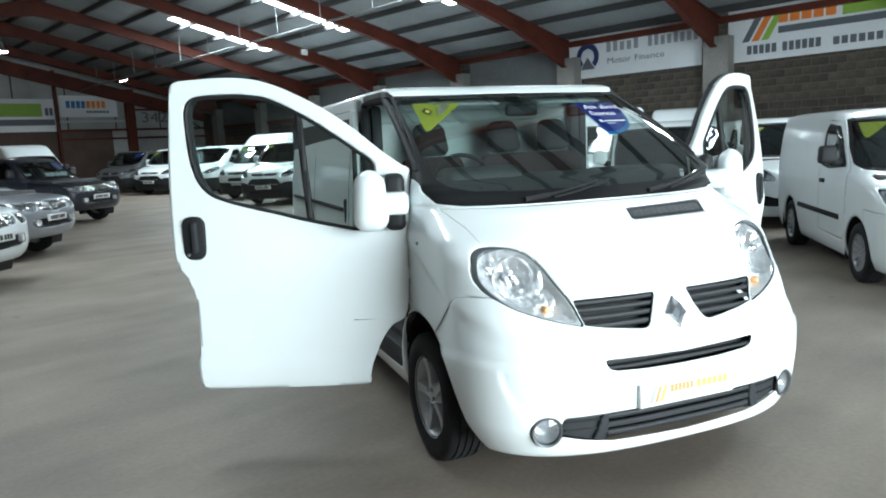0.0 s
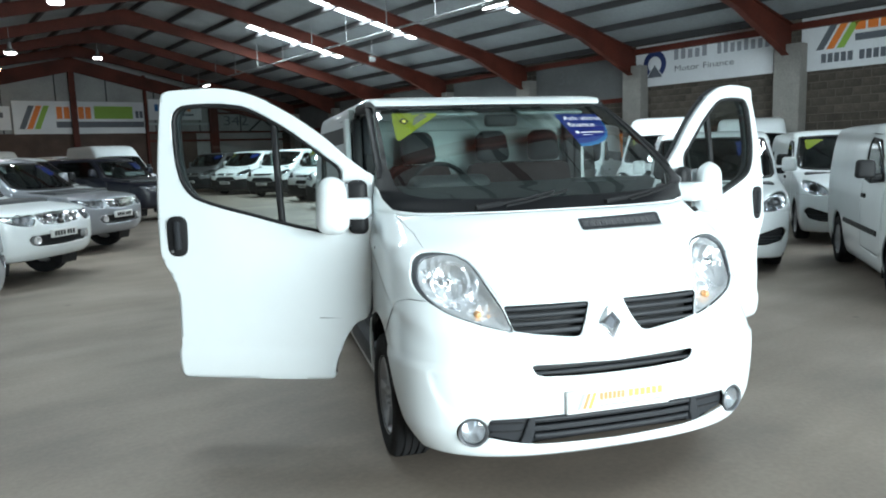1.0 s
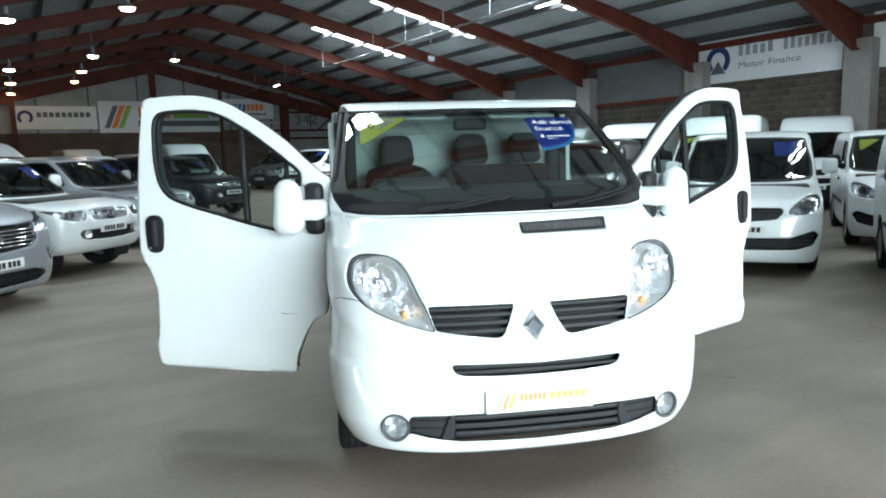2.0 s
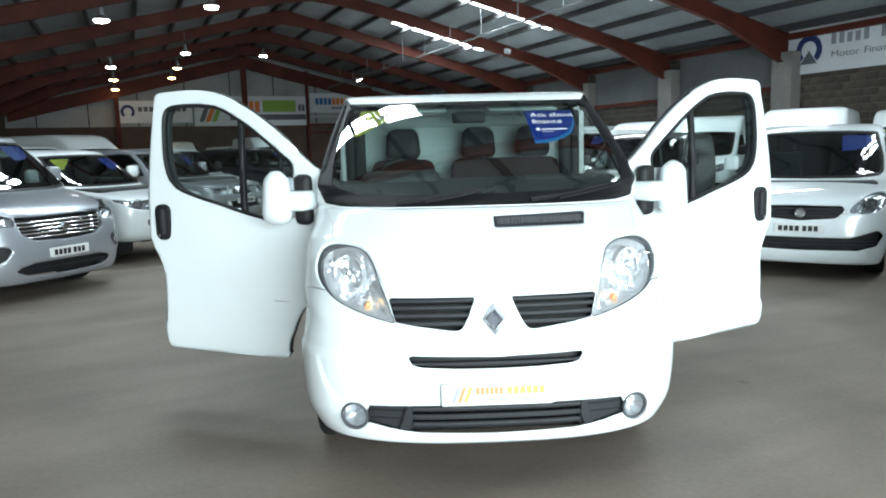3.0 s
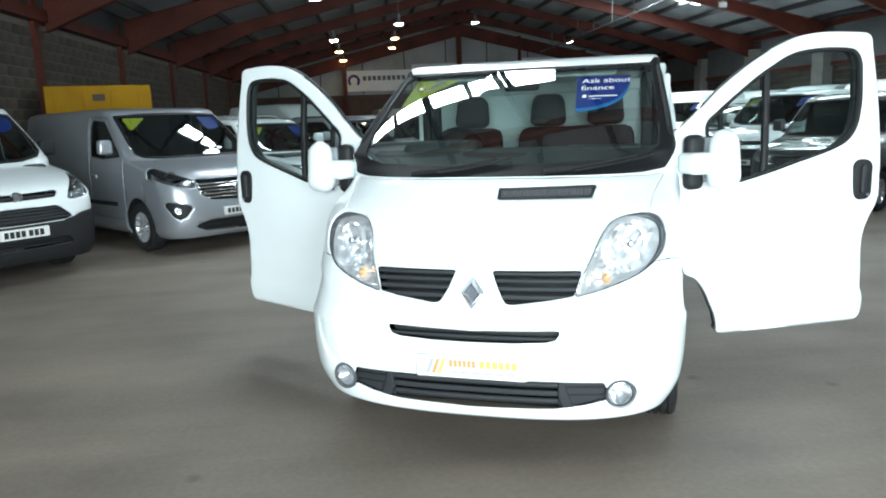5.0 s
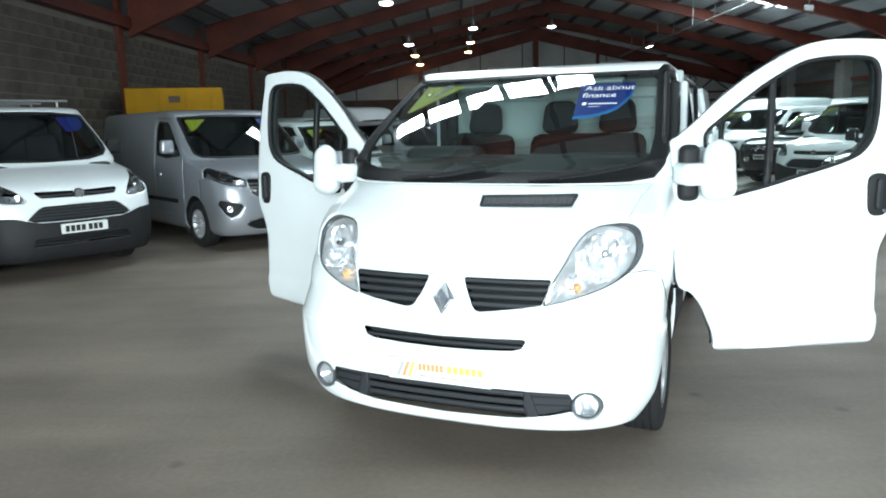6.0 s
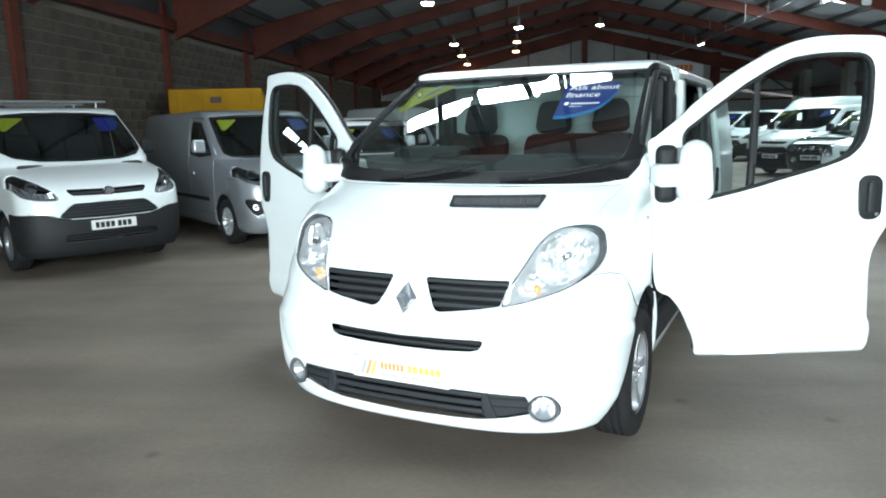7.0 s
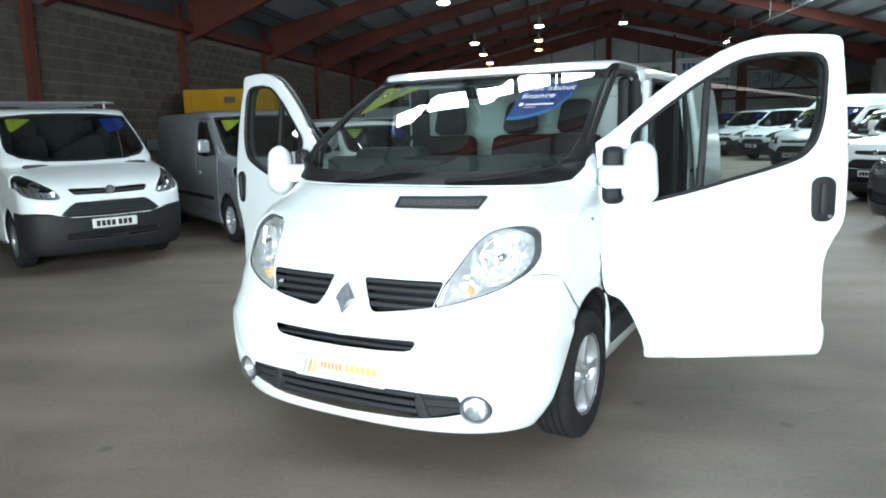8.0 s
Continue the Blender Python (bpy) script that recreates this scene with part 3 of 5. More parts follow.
# ---- the white panel van with its front doors open ----
VAN_ROWS = [(.24, -.02, .86, .52, 2.6), (.27, -.06, .89, .53, 2.8), (.40, -.08, .935, .53, 2.85), (.55, -.085, .95, .53, 2.85), (.70, -.07, .955, .54, 2.95),
            (.80, -.03, .95, .58, 3), (.86, .0, .95, .6, 3), (.95, .035, .95, .6, 3), (1.05, .14, .95, .55, 3.5), (1.13, .235, .95, .5, 4), (1.19, .31, .945, .5, 4),
            (1.25, .385, .94, .58, 3.5), (1.30, .44, .937, .62, 3.1), (1.335, .495, .935, .56, 3.0), (1.36, .54, .933, .40, 3.2), (1.42, .63, .928, .24, 4.4)]
VAN_ROWS += [(1.36 + d, .54 + 1.45 * d + .36 * d * d, .933 - .10 * d - .10 * d * d, .16, 8) for d in (.10, .15, .20, .25, .30, .35, .40, .45, .50, .55, .595)]
VAN_ROWS += [(1.985, 1.59, .826, .16, 7), (2.005, 1.68, .795, .17, 6), (2.02, 1.95, .66, .2, 4), (2.028, 2.3, .4, .2, 3)]
HINGE = (0.93, 0.93)
DOOR = [(0.0, 1.52), (.03, 1.548), (.158, 1.645), (.287, 1.757), (.447, 1.869), (.609, 1.958), (.74, 2.014), (.86, 2.042), (1.0, 2.05), (1.12, 2.047), (1.215, 2.041), (1.25, 2.02), (1.261, 1.97), (1.268, 1.80), (1.273, 1.59),
        (1.275, 1.37), (1.272, 1.22), (1.258, 1.09), (1.212, 1.0), (1.178, .91), (1.172, .78), (1.178, .585), (1.193, .55), (1.193, .44), (1.175, .395), (1.13, .384), (.32, .381), (.27, .41), (.245, .50), (.185, .633), (.121, .717), (.045, .775), (.025, 1.1)]
DOORGLASS = [(.262, 1.228), (.40, 1.252), (.56, 1.290), (.704, 1.331), (.86, 1.372), (.98, 1.410), (1.06, 1.450), (1.12, 1.525), (1.155, 1.65), (1.172, 1.80), (1.176, 1.885), (1.155, 1.935), (1.10, 1.955), (.945, 1.958), (.81, 1.946), (.71, 1.918),
             (.535, 1.825), (.39, 1.727), (.267, 1.636), (.185, 1.56), (.20, 1.42), (.225, 1.28)]
JAMB = [(min(a, 1.20), b) for a, b in DOOR]          # the opening in the body


def front_door(root, sh, side, angle):
    """One open front door; side -1: the driver's, 1: the passengers'."""
    g = radians(angle)
    ds, dn = np.array((side * math.sin(g), math.cos(g))), np.array((side * math.cos(g), -math.sin(g)))

    def put(piece):
        V = np.asarray(piece[0], float)
        xy = np.array((side * HINGE[0], HINGE[1])) + V[:, :1] * ds + V[:, 1:2] * dn
        return np.c_[xy, V[:, 2]], ([f[::-1] for f in piece[1]] if side > 0 else piece[1])

    def skin(s, z):
        return sh.width(min(z, 1.955)) - 0.945 + 0.012 * math.exp(-((z - 0.46) / 0.09) ** 4) - 0.02 * (s / 1.2 - 0.5) ** 2

    S, Z = np.linspace(-0.02, 1.32, 66), np.linspace(0.36, 2.08, 86)
    V = np.array([(s, skin(s, z), z) for z in Z for s in S])
    F = [[j * 66 + i, j * 66 + i + 1, (j + 1) * 66 + i + 1, (j + 1) * 66 + i][::-1] for j in range(85) for i in range(65)]
    sheet = (V, F)
    outline, pane_o = smooth_poly(DOOR, 3), smooth_poly(DOORGLASS, 4)
    panel, _ = clip(sheet, sdf(outline, V[:, 0], V[:, 2], 0.0))
    hole, panel = clip(panel, sdf(pane_o, panel[0][:, 0], panel[0][:, 2], 0.006))
    door = link_mesh("front_door", *put(panel), WHITE, root, "white front door swung open", solid=0.035)
    inner, seal = clip(hole, sdf(pane_o, hole[0][:, 0], hole[0][:, 2], -0.011))
    link_mesh("window_seal", *put((seal[0] + np.array((0, 0.004, 0)), seal[1])), PLASTIC, door, solid=0.03)
    # two panes parted by an upright bar
    bx = inner[0][:, 0] - (0.531 + 0.082 * (inner[0][:, 2] - 1.285))
    bar, panes = clip(inner, np.abs(bx) - 0.016)
    link_mesh("window_bar", *put((bar[0] + np.array((0, -0.004, 0)), bar[1])), PLASTIC, door, solid=0.03)
    post = clip(inner, np.abs(inner[0][:, 0] - .287) - 0.012)[0]
    link_mesh("window_bar", *put((post[0] + np.array((0, -0.02, 0)), post[1])), PLASTIC, door, solid=0.02)
    for sgn in (-1, 1):
        keep = [f for f in panes[1] if sgn * (np.mean([panes[0][i][0] - 0.531 - 0.082 * (panes[0][i][2] - 1.285) for i in f])) > 0]
        p = compact(panes[0], keep)
        link_mesh("window_pane", *put((p[0] + np.array((0, -0.010, 0)), p[1])), GLASS, door, "clear side window glass")
    # inner trim and its pocket
    trim = (panel[0] * np.array((0.97, 1, 1)) + np.array((0.015, -0.037, 0)), panel[1])
    link_mesh("door_trim", *put(trim), GREYPLASTIC, door, "grey plastic inner trim", solid=0.035)
    link_mesh("door_pocket", *put(rbox(0.35, 1.08, -0.17, -0.08, 0.48, 0.70, 0.03)), GREYPLASTIC, door)
    # handle
    n0 = skin(1.15, 1.22)
    h = link_mesh("door_handle", *put(pill(1.093, 1.216, 1.10, 1.333, 0.05, n0 - 0.02, n0 + 0.012, 0.008)), PLASTIC, door, "black plastic handle")
    link_mesh("lever", *put(pill(1.130, 1.166, 1.14, 1.305, 0.016, n0 + 0.008, n0 + 0.032, 0.01)), GREYPLASTIC, h)
    link_mesh("lock", *put(moved(pose(1.188, n0 + 0.012, 1.13), lathe([(-.004, .009), (.003, .009), (.004, .001)], 14, "y"))), GALV, h)
    # mirror: a black foot on the door, a white bridge, and the tall housing
    m = link_mesh("mirror", *put(rbox(0.095, 0.287, 0.05, 0.21, 1.228, 1.54, 0.078, 7, taper=(0.78, 0.86))), WHITE, door, "tall white door mirror")
    link_mesh("mirror_foot", *put(rbox(0.024, 0.135, -0.02, 0.06, 1.218, 1.515, 0.039, 4)), PLASTIC, m, "black plastic mirror foot")
    link_mesh("mirror_bridge", *put(rbox(0.002, 0.185, -0.02, 0.150, 1.308, 1.422, 0.028, 4)), WHITE, m)
    link_mesh("mirror_glass", *put(rbox(0.118, 0.262, 0.046, 0.056, 1.262, 1.50, 0.004, 1)), CHROME, m)
    sc = clip(panel, sdf([(.18, .738), (.34, .742), (.34, .746), (.18, .743)], panel[0][:, 0], panel[0][:, 2], 0.001))[0]
    if len(sc[1]):
        link_mesh("scuff", *put((sc[0] + np.array((0, 0.0015, 0)), sc[1])), BEZEL, door, "grey scuff mark")
    # hinges
    for z in (0.95, 1.22):
        link_mesh("hinge", *put(rbox(-0.03, 0.05, -0.05, -0.005, z, z + 0.07, 0.008, 1)), WHITE, door)
    return door


def subject_van():
    root = tagged(new("panel_van"), "white panel van with both front doors wide open", "van")
    sh = Shell(VAN_ROWS, 4.75, 216, 221, 84, bend=lambda q: 0.12 * min(1.0, max(0.0, (q - 1.31) / 0.09)) * min(1.0, max(0.25, (2.03 - q) / 0.08)))
    body = sh.mesh
    # a raised line over the wings, from the door down round the bumper's corners
    P = np.asarray(body[0]).copy()
    x, y, z = np.abs(P[:, 0]), P[:, 1], P[:, 2]
    q = z - np.interp(y, [0.02, .12, .22, .32, .42, .55, .72, .95], [.80, .83, .862, .895, .94, 1.005, 1.085, 1.175])
    rise = np.where(q > 0, np.exp(-(q / .075) ** 2), np.clip(1 + q / .055, 0, 1) ** 1.5)
    rise = rise * np.clip((x - .70) / .14, 0, 1) * np.clip((y - .02) / .12, 0, 1) * np.clip((1.02 - y) / .06, 0, 1)
    P += normals(body) * (0.011 * rise)[:, None]
    body = (P, body[1])

    def ax(p):
        V = np.asarray(p[0])
        return V[:, 0], V[:, 1], V[:, 2]

    # door openings and wheel arches
    x, y, z = ax(body)
    opening = [(s + HINGE[1] - 0.005, min(zz, 1.945)) for s, zz in JAMB]
    _, body = clip(body, np.maximum(sdf(opening, y, z), np.array([sh.width(q) for q in z]) - 0.045 - np.abs(x)))
    front_arch = smooth_poly([(.20, .10), (.225, .25), (.275, .38), (.36, .53), (.48, .67), (.62, .755), (.78, .793), (.92, .785), (1.03, .73), (1.10, .62), (1.14, .46), (1.15, .30), (1.15, .10)], 3)
    x, y, z = ax(body)
    _, body = clip(body, np.maximum(sdf(front_arch, y, z), 0.5 - np.abs(x)))
    arch_liner(root, [(.33, .34), (.345, .42), (.42, .57), (.52, .70), (.66, .775), (.80, .81), (.93, .80), (1.05, .75), (1.12, .63), (1.155, .46), (1.16, .34)], .915, .56)
    x, y, z = ax(body)
    _, body = clip(body, np.maximum(np.hypot(y - 3.92, (z - 0.335) * 0.92) - 0.41, 0.5 - np.abs(x)))
    arch(root, 3.92, 0.43, 0.93)
    # load bay opening and its door, slid back along the flank
    bay = [(2.27, .42), (2.27, 1.86), (2.31, 1.90), (3.36, 1.90), (3.40, 1.86), (3.40, .42)]
    x, y, z = ax(body)
    leaf, body = clip(body, np.maximum(sdf(bay, y, z), .5 - x))
    V = np.asarray(leaf[0]) + np.array((.085, 1.17, 0))
    sd = link_mesh("sliding_door", V, leaf[1], WHITE, root, "white sliding side door, slid open", solid=.05)
    link_mesh("door_latch", *rbox(.99, 1.015, 3.425, 3.438, 1.05, 1.25, .006, 1), PLASTIC, sd)
    link_mesh("door_seal", *tube([(.915 - .05 * max(0, b - 1.3), a, b) for a, b in ((2.27, .45), (2.27, .9), (2.27, 1.35), (2.27, 1.86), (2.33, 1.90), (3.34, 1.90), (3.40, 1.86), (3.40, 1.35), (3.40, .9), (3.40, .45))], .018, 8), PLASTIC, root, "black rubber door seal")
    link_mesh("bay_lining", *join(box(-.88, -.84, 2.2, 4.6, .5, 1.85), box(-.86, .86, 2.2, 4.6, .46, .50), box(-.86, .86, 4.55, 4.6, .5, 1.85), box(.80, .84, 3.45, 4.6, .5, 1.85)), LINING, root, "dark load bay lining", smooth=False)
    # windscreen
    half = [(0, 1.34), (.38, 1.34), (.76, 1.343), (.86, 1.356), (.905, 1.42), (.93, 1.52), (.99, 1.54), (.99, 1.6), (.99, 1.75), (.99, 1.985), (.80, 1.985), (.775, 1.95), (.46, 1.947), (0, 1.95)]
    x, y, z = ax(body)
    lim = np.maximum(1.0, np.interp(z, [1.535, 1.70, 1.865, 1.965], [1.4, 1.63, 1.84, 2.1]))
    scr, body = clip(body, np.maximum(sdf(mirrored(half), x, z), y - lim))
    half = [(0, 1.397), (.42, 1.403), (.68, 1.412), (.78, 1.435), (.825, 1.475), (.832, 1.58), (.815, 1.7), (.785, 1.90), (.745, 1.925), (.4, 1.93), (0, 1.93)]
    x, y, z = ax(scr)
    pane, rim = clip(scr, sdf(mirrored(half), x, z))
    w = link_mesh("windscreen", *offset(pane, -0.002), SCREEN, root, "raked windscreen with bright reflections")
    link_mesh("windscreen_border", *offset(rim, -0.002), FRIT, w, "black glass border and pillars", solid=0.02)
    # black seal round each door opening
    rim_pts = [(a + HINGE[1] - .005, min(b, 1.935)) for a, b in smooth_poly(JAMB, 2) if b > .56]
    start = max(range(len(rim_pts)), key=lambda i: math.dist(rim_pts[i], rim_pts[i - 1]))
    rim_pts = rim_pts[start:] + rim_pts[:start]
    for s in (-1, 1):
        link_mesh("door_seal", *tube([(s * (sh.width(b) - .028), max(a, sh.nose(.84, b) + .035) if b > 1.5 else a, b) for a, b in rim_pts], .02, 8), PLASTIC, root, "black rubber door seal")
    # stickers behind the glass
    x, y, z = ax(pane)
    d = sdf([(.35, 1.876), (.667, 1.876), (.667, 1.81), (.645, 1.76), (.61, 1.72), (.56, 1.695), (.50, 1.678), (.44, 1.668), (.372, 1.665)], x, z)
    b, _ = clip(pane, d)
    bx_, by_, bz_ = ax(b)
    bd = sdf([(.35, 1.90), (.68, 1.90), (.66, 1.82), (.635, 1.772), (.60, 1.735), (.55, 1.712), (.49, 1.695), (.43, 1.686), (.34, 1.682)], bx_, bz_)
    bi, be = clip(b, bd)
    st = link_mesh("blue_sticker", *offset(bi, -0.007), STICK_B, w, "blue quarter-round windscreen sticker with white words", solid=0.001)
    link_mesh("sticker_edge", *offset(be, -0.007), STICK_C, st, solid=0.001)

    def on_glass(piece, x0, z0, kx, kz, d):
        return [(x0 + a * kx, sh.nose(x0 + a * kx, z0 + q * kz) + d, z0 + q * kz) for a, q, _ in piece[0]], piece[1]

    for words, x0, z0, kx in (("Ask about", .385, 1.826, 1.25), ("finance", .385, 1.782, 1.25)):
        link_mesh("lettering", *on_glass(text_piece(words, 0.055), x0, z0, kx, 0.75, 0.0012), STICK_W, st, "white words", smooth=False)
    for x0, z0, wd, ht in ((.40, 1.738, .022, .016), (.435, 1.742, .16, .006), (.435, 1.728, .07, .003)):
        link_mesh("small_print", *on_glass(([(0, 0, 0), (wd, 0, 0), (wd, ht, 0), (0, ht, 0)], [[0, 1, 2, 3]]), x0, z0, 1, 1, 0.0012), STICK_W, st, smooth=False)
    ye, _ = clip(pane, sdf([(-.70, 1.902), (-.418, 1.899), (-.425, 1.885), (-.70, 1.735), (-.725, 1.727), (-.728, 1.75)], x, z))
    ys = link_mesh("yellow_sticker", *offset(ye, -0.007), STICK_Y, w, "yellow three-cornered windscreen sticker", solid=0.001)
    link_mesh("sticker_mark", *on_glass(([(-.03, 0, 0), (0, -.022, 0), (.03, 0, 0), (0, .022, 0)], [[0, 1, 2, 3]]), -.645, 1.842, 1, 1, 0.0012), MARK, ys, smooth=False)
    link_mesh("sticker_mark", *on_glass(([(-.014, 0, 0), (0, -.010, 0), (.014, 0, 0), (0, .010, 0)], [[0, 1, 2, 3]]), -.645, 1.842, 1, 1, 0.0006), STICK_Y, ys, smooth=False)
    for k in range(3):
        a, c, wd = -.60 + .012 * k, 1.815 + .018 * k, .11 - .02 * k
        link_mesh("small_print", *on_glass(([(0, 0, 0), (wd, wd * .52, 0), (wd - .003, wd * .52 + .006, 0), (-.003, .006, 0)], [[0, 1, 2, 3]]), a, c, 1, 1, 0.0012), SLATE, ys, smooth=False)
    # rear-view mirror and wipers
    link_mesh("rear_view_mirror", *rbox(-.11, .11, sh.nose(0, 1.86) + .06, sh.nose(0, 1.86) + .10, 1.80, 1.875, .03, 3), PLASTIC, root)

    def wiper(pts, r):
        return tube([(a, sh.nose(a, q) - 0.022, q) for a, q in pts], r, 6)

    for off, sc in ((0.0, 1), (-0.72, 1)):
        arm = [(.26 + off, 1.36), (.40 + off, 1.375), (.55 + off, 1.395), (.72 + off, 1.425)]
        link_mesh("wiper", *join(wiper(arm, .008), wiper([(q + .02, s - .012) for q, s in arm[1:]] + [(.80 + off, 1.428)], .006), wiper(arm[:2], .014)), PLASTIC, root, "black wiper")
    # headlamps
    lamp_o = smooth_poly([(.79, 1.18), (.71, 1.178), (.64, 1.163), (.595, 1.13), (.57, 1.09), (.55, 1.045), (.525, .985), (.497, .925), (.48, .875), (.468, .836), (.54, .85), (.62, .872), (.73, .913), (.80, .955), (.85, 1.0), (.87, 1.055), (.862, 1.11), (.84, 1.155)], 3)
    x, y, z = ax(body)
    hl, body = clip(body, np.maximum(sdf(lamp_o, np.abs(x), z), y - 0.75))
    for s, half_m in zip((-1, 1), sides(hl)):
        x, y, z = ax(half_m)
        d = sdf(lamp_o, np.abs(x), z)
        lens_m = clip(half_m, d + 0.004)[0]
        L = link_mesh("headlamp", *offset(lens_m, -0.003), LENS, root, "large clear almond-shaped headlamp")
        L.visible_shadow = False
        x, y, z = ax(lens_m)
        wide = .005 + .019 * np.clip(((np.abs(x) - .72) + (z - 1.05) * .35) / .12, 0, 1)
        bowl, edge = clip(lens_m, sdf(lamp_o, np.abs(x), z) + wide)
        link_mesh("lamp_bezel", *offset(edge, -0.008), BEZEL, L, "grey lamp surround", solid=0.012)
        # faceted reflector, deep at its middle
        R = np.asarray(bowl[0]).copy()
        xa, za = np.abs(R[:, 0]), R[:, 2]
        rim_d = np.clip((-sdf(lamp_o, xa, za) - .012) / .03, 0, 1)
        dd = np.hypot((xa - .705) / .105, (za - 1.045) / .09)
        e2 = np.hypot((xa - .60) / .085, (za - .915) / .05)
        depth = 0.012 + rim_d * (0.028 + 0.075 * np.clip(1.15 - dd, 0, 1) ** 0.7 + 0.03 * np.clip(1 - e2, 0, 1))
        depth += rim_d * (0.0035 * np.sin(xa * 170 + 2 * np.sin(za * 60)) + 0.002 * np.sin(za * 210 + xa * 60))
        R += -normals(bowl) * depth[:, None]
        link_mesh("reflector", R, bowl[1], REFLECTOR, L, sharp=20)
        c = (s * .70, sh.nose(.70, 1.04), 1.04)
        link_mesh("lamp_ring", *moved(pose(c[0], c[1] + 0.05, c[2], 0, 0, s * 32), lathe([(.012, .084), (-.004, .089), (-.004, .093), (.02, .097)], 36, "y")), REFLECTOR, L)
        link_mesh("bulb", *moved(pose(c[0], c[1] + 0.07, c[2]), lathe([(.04, .02), (-.02, .02), (-.035, .012), (-.038, .001)], 16, "y")), CHROME, L)
        link_mesh("indicator_bulb", *moved(pose(s * .60, sh.nose(.60, .905) + .055, .905), lathe([(.03, .016), (-.01, .016), (-.02, .010), (-.022, .001)], 18, "y")), AMBER, L, "amber indicator bulb")
    # upper grilles either side of the badge
    gr = [(.085, .945), (.50, .948), (.464, .838), (.38, .823), (.27, .808), (.185, .797), (.157, .803), (.143, .82), (.115, .87)]
    x, y, z = ax(body)
    gm, body = clip(body, np.maximum(sdf(gr, np.abs(x), z), y - 0.6))
    for half_m in sides(gm):
        slatted(root, half_m, (.935, .902, .868, .834), .0095, "grille", GREYPLASTIC, 0.035, 0.075)
    # slot above the plate
    half = [(0, .681), (.2, .686), (.412, .693), (.405, .672), (.39, .650), (.35, .638), (.2, .63), (0, .627)]
    x, y, z = ax(body)
    sm, body = clip(body, np.maximum(sdf(mirrored(half), x, z), y - 0.4))
    slatted(root, sm, (.654,), .006, "intake_slot", GREYPLASTIC, 0.03, 0.06)
    # lower grille
    half = [(0, .452), (.32, .456), (.60, .452), (.615, .42), (.615, .365), (.51, .338), (.375, .318), (0, .307)]
    x, y, z = ax(body)
    lm, body = clip(body, np.maximum(sdf(mirrored(half), x, z), y - 0.4))
    x, y, z = ax(lm)
    mid, ends = clip(lm, np.abs(x) - .40)
    slatted(root, mid, (.432, .392, .352), .011, "lower_grille", GREYPLASTIC, 0.03, 0.08)
    link_mesh("grille_backing", *rbox(-.56, .56, .045, .10, .285, .475, .01, 1), PLASTIC, root)
    for half_m in sides(ends):
        e = link_mesh("grille_end", *offset(half_m, -0.02), GREYPLASTIC, root, "dark grey vent panel", solid=0.02)
        x, y, z = ax(half_m)
        for zc in (.425, .385):
            bar = band(band(half_m, 2, zc - .004, zc + .004), 0, -.6, .6)
            link_mesh("rib", *offset(bar, -0.012), PLASTIC, e, solid=0.015)
        link_mesh("grille_post", *offset(clip(half_m, np.abs(np.abs(x) - .425 - .35 * (.38 - z)) - .025)[0], -0.004), GREYPLASTIC, e, solid=0.04)
    # fog lamps
    x, y, z = ax(body)
    fm, body = clip(body, np.maximum(np.hypot(np.abs(x) - .672, z - .393) - .068, y - 0.4))
    for s in (-1, 1):
        c = (s * .672, sh.nose(.672, .393), .393)
        m = pose(*c, 0, 0, s * 16)
        f = link_mesh("fog_lamp", *moved(m, lathe([(-.004, .069), (-.012, .066), (-.010, .058), (.012, .054), (.04, .05)], 36, "y")), BEZEL, root, "round fog lamp")
        link_mesh("reflector", *moved(m, lathe([(.006, .054), (.03, .035), (.045, .012), (.03, .010), (.02, .001)], 30, "y")), FOGREF, f)
        ln = link_mesh("lens", *moved(m, lathe([(-.006, .058), (-.014, .035), (-.017, .001)], 30, "y")), LENS, f)
        ln.visible_shadow = False
    # bonnet with its seam, and the vent on it
    bon = [(0, 1.337), (.5, 1.337), (.856, 1.335), (.805, 1.255), (.785, 1.185), (.64, 1.166), (.592, 1.13), (.547, 1.045), (.498, .951), (.085, .951), (.05, .952), (0, .952)]
    x, y, z = ax(body)
    bm_, body = clip(body, np.maximum(sdf(mirrored(bon), x, z), y - 0.98))
    x, y, z = ax(bm_)
    bm_, gap = clip(bm_, sdf(mirrored(bon), x, z) + 0.003)
    link_mesh("bonnet_channel", *offset(gap, -0.008), WHITE, root, solid=0.004)
    x, y, z = ax(bm_)
    vent_poly = [(.047, 1.288), (.535, 1.297), (.515, 1.241), (.047, 1.234)]
    vm_, bm_ = clip(bm_, sdf(vent_poly, x, z))
    link_mesh("bonnet", *bm_, WHITE, root, "smooth white sloping bonnet", solid=0.012)
    v = link_mesh("scuttle_vent", *offset(vm_, -0.01), PLASTIC, root, "black air intake vent", solid=0.004)
    x, y, z = ax(vm_)
    ring = clip(vm_, sdf(vent_poly, x, z) + 0.012)[1]
    link_mesh("vent_frame", *offset(ring, 0.0015), GREYPLASTIC, v, solid=0.010)
    for k in range(26):
        a = .062 + .0178 * k
        link_mesh("vent_fin", *offset(band(vm_, 0, a, a + .0165), -0.0005), VENTGREY, v, solid=0.004)
    # bumper below a seam that runs from the arch to the headlamp
    x, y, z = ax(body)
    bp, body = clip(body, np.maximum(z - seam_of(y), y - 0.66))
    x, y, z = ax(bp)
    bp, _ = clip(bp, np.maximum(z - seam_of(y) + 0.004, y - 0.66))
    # a soft shoulder on the bumper's corners
    P = np.asarray(bp[0]).copy()
    ax_ = np.abs(P[:, 0])
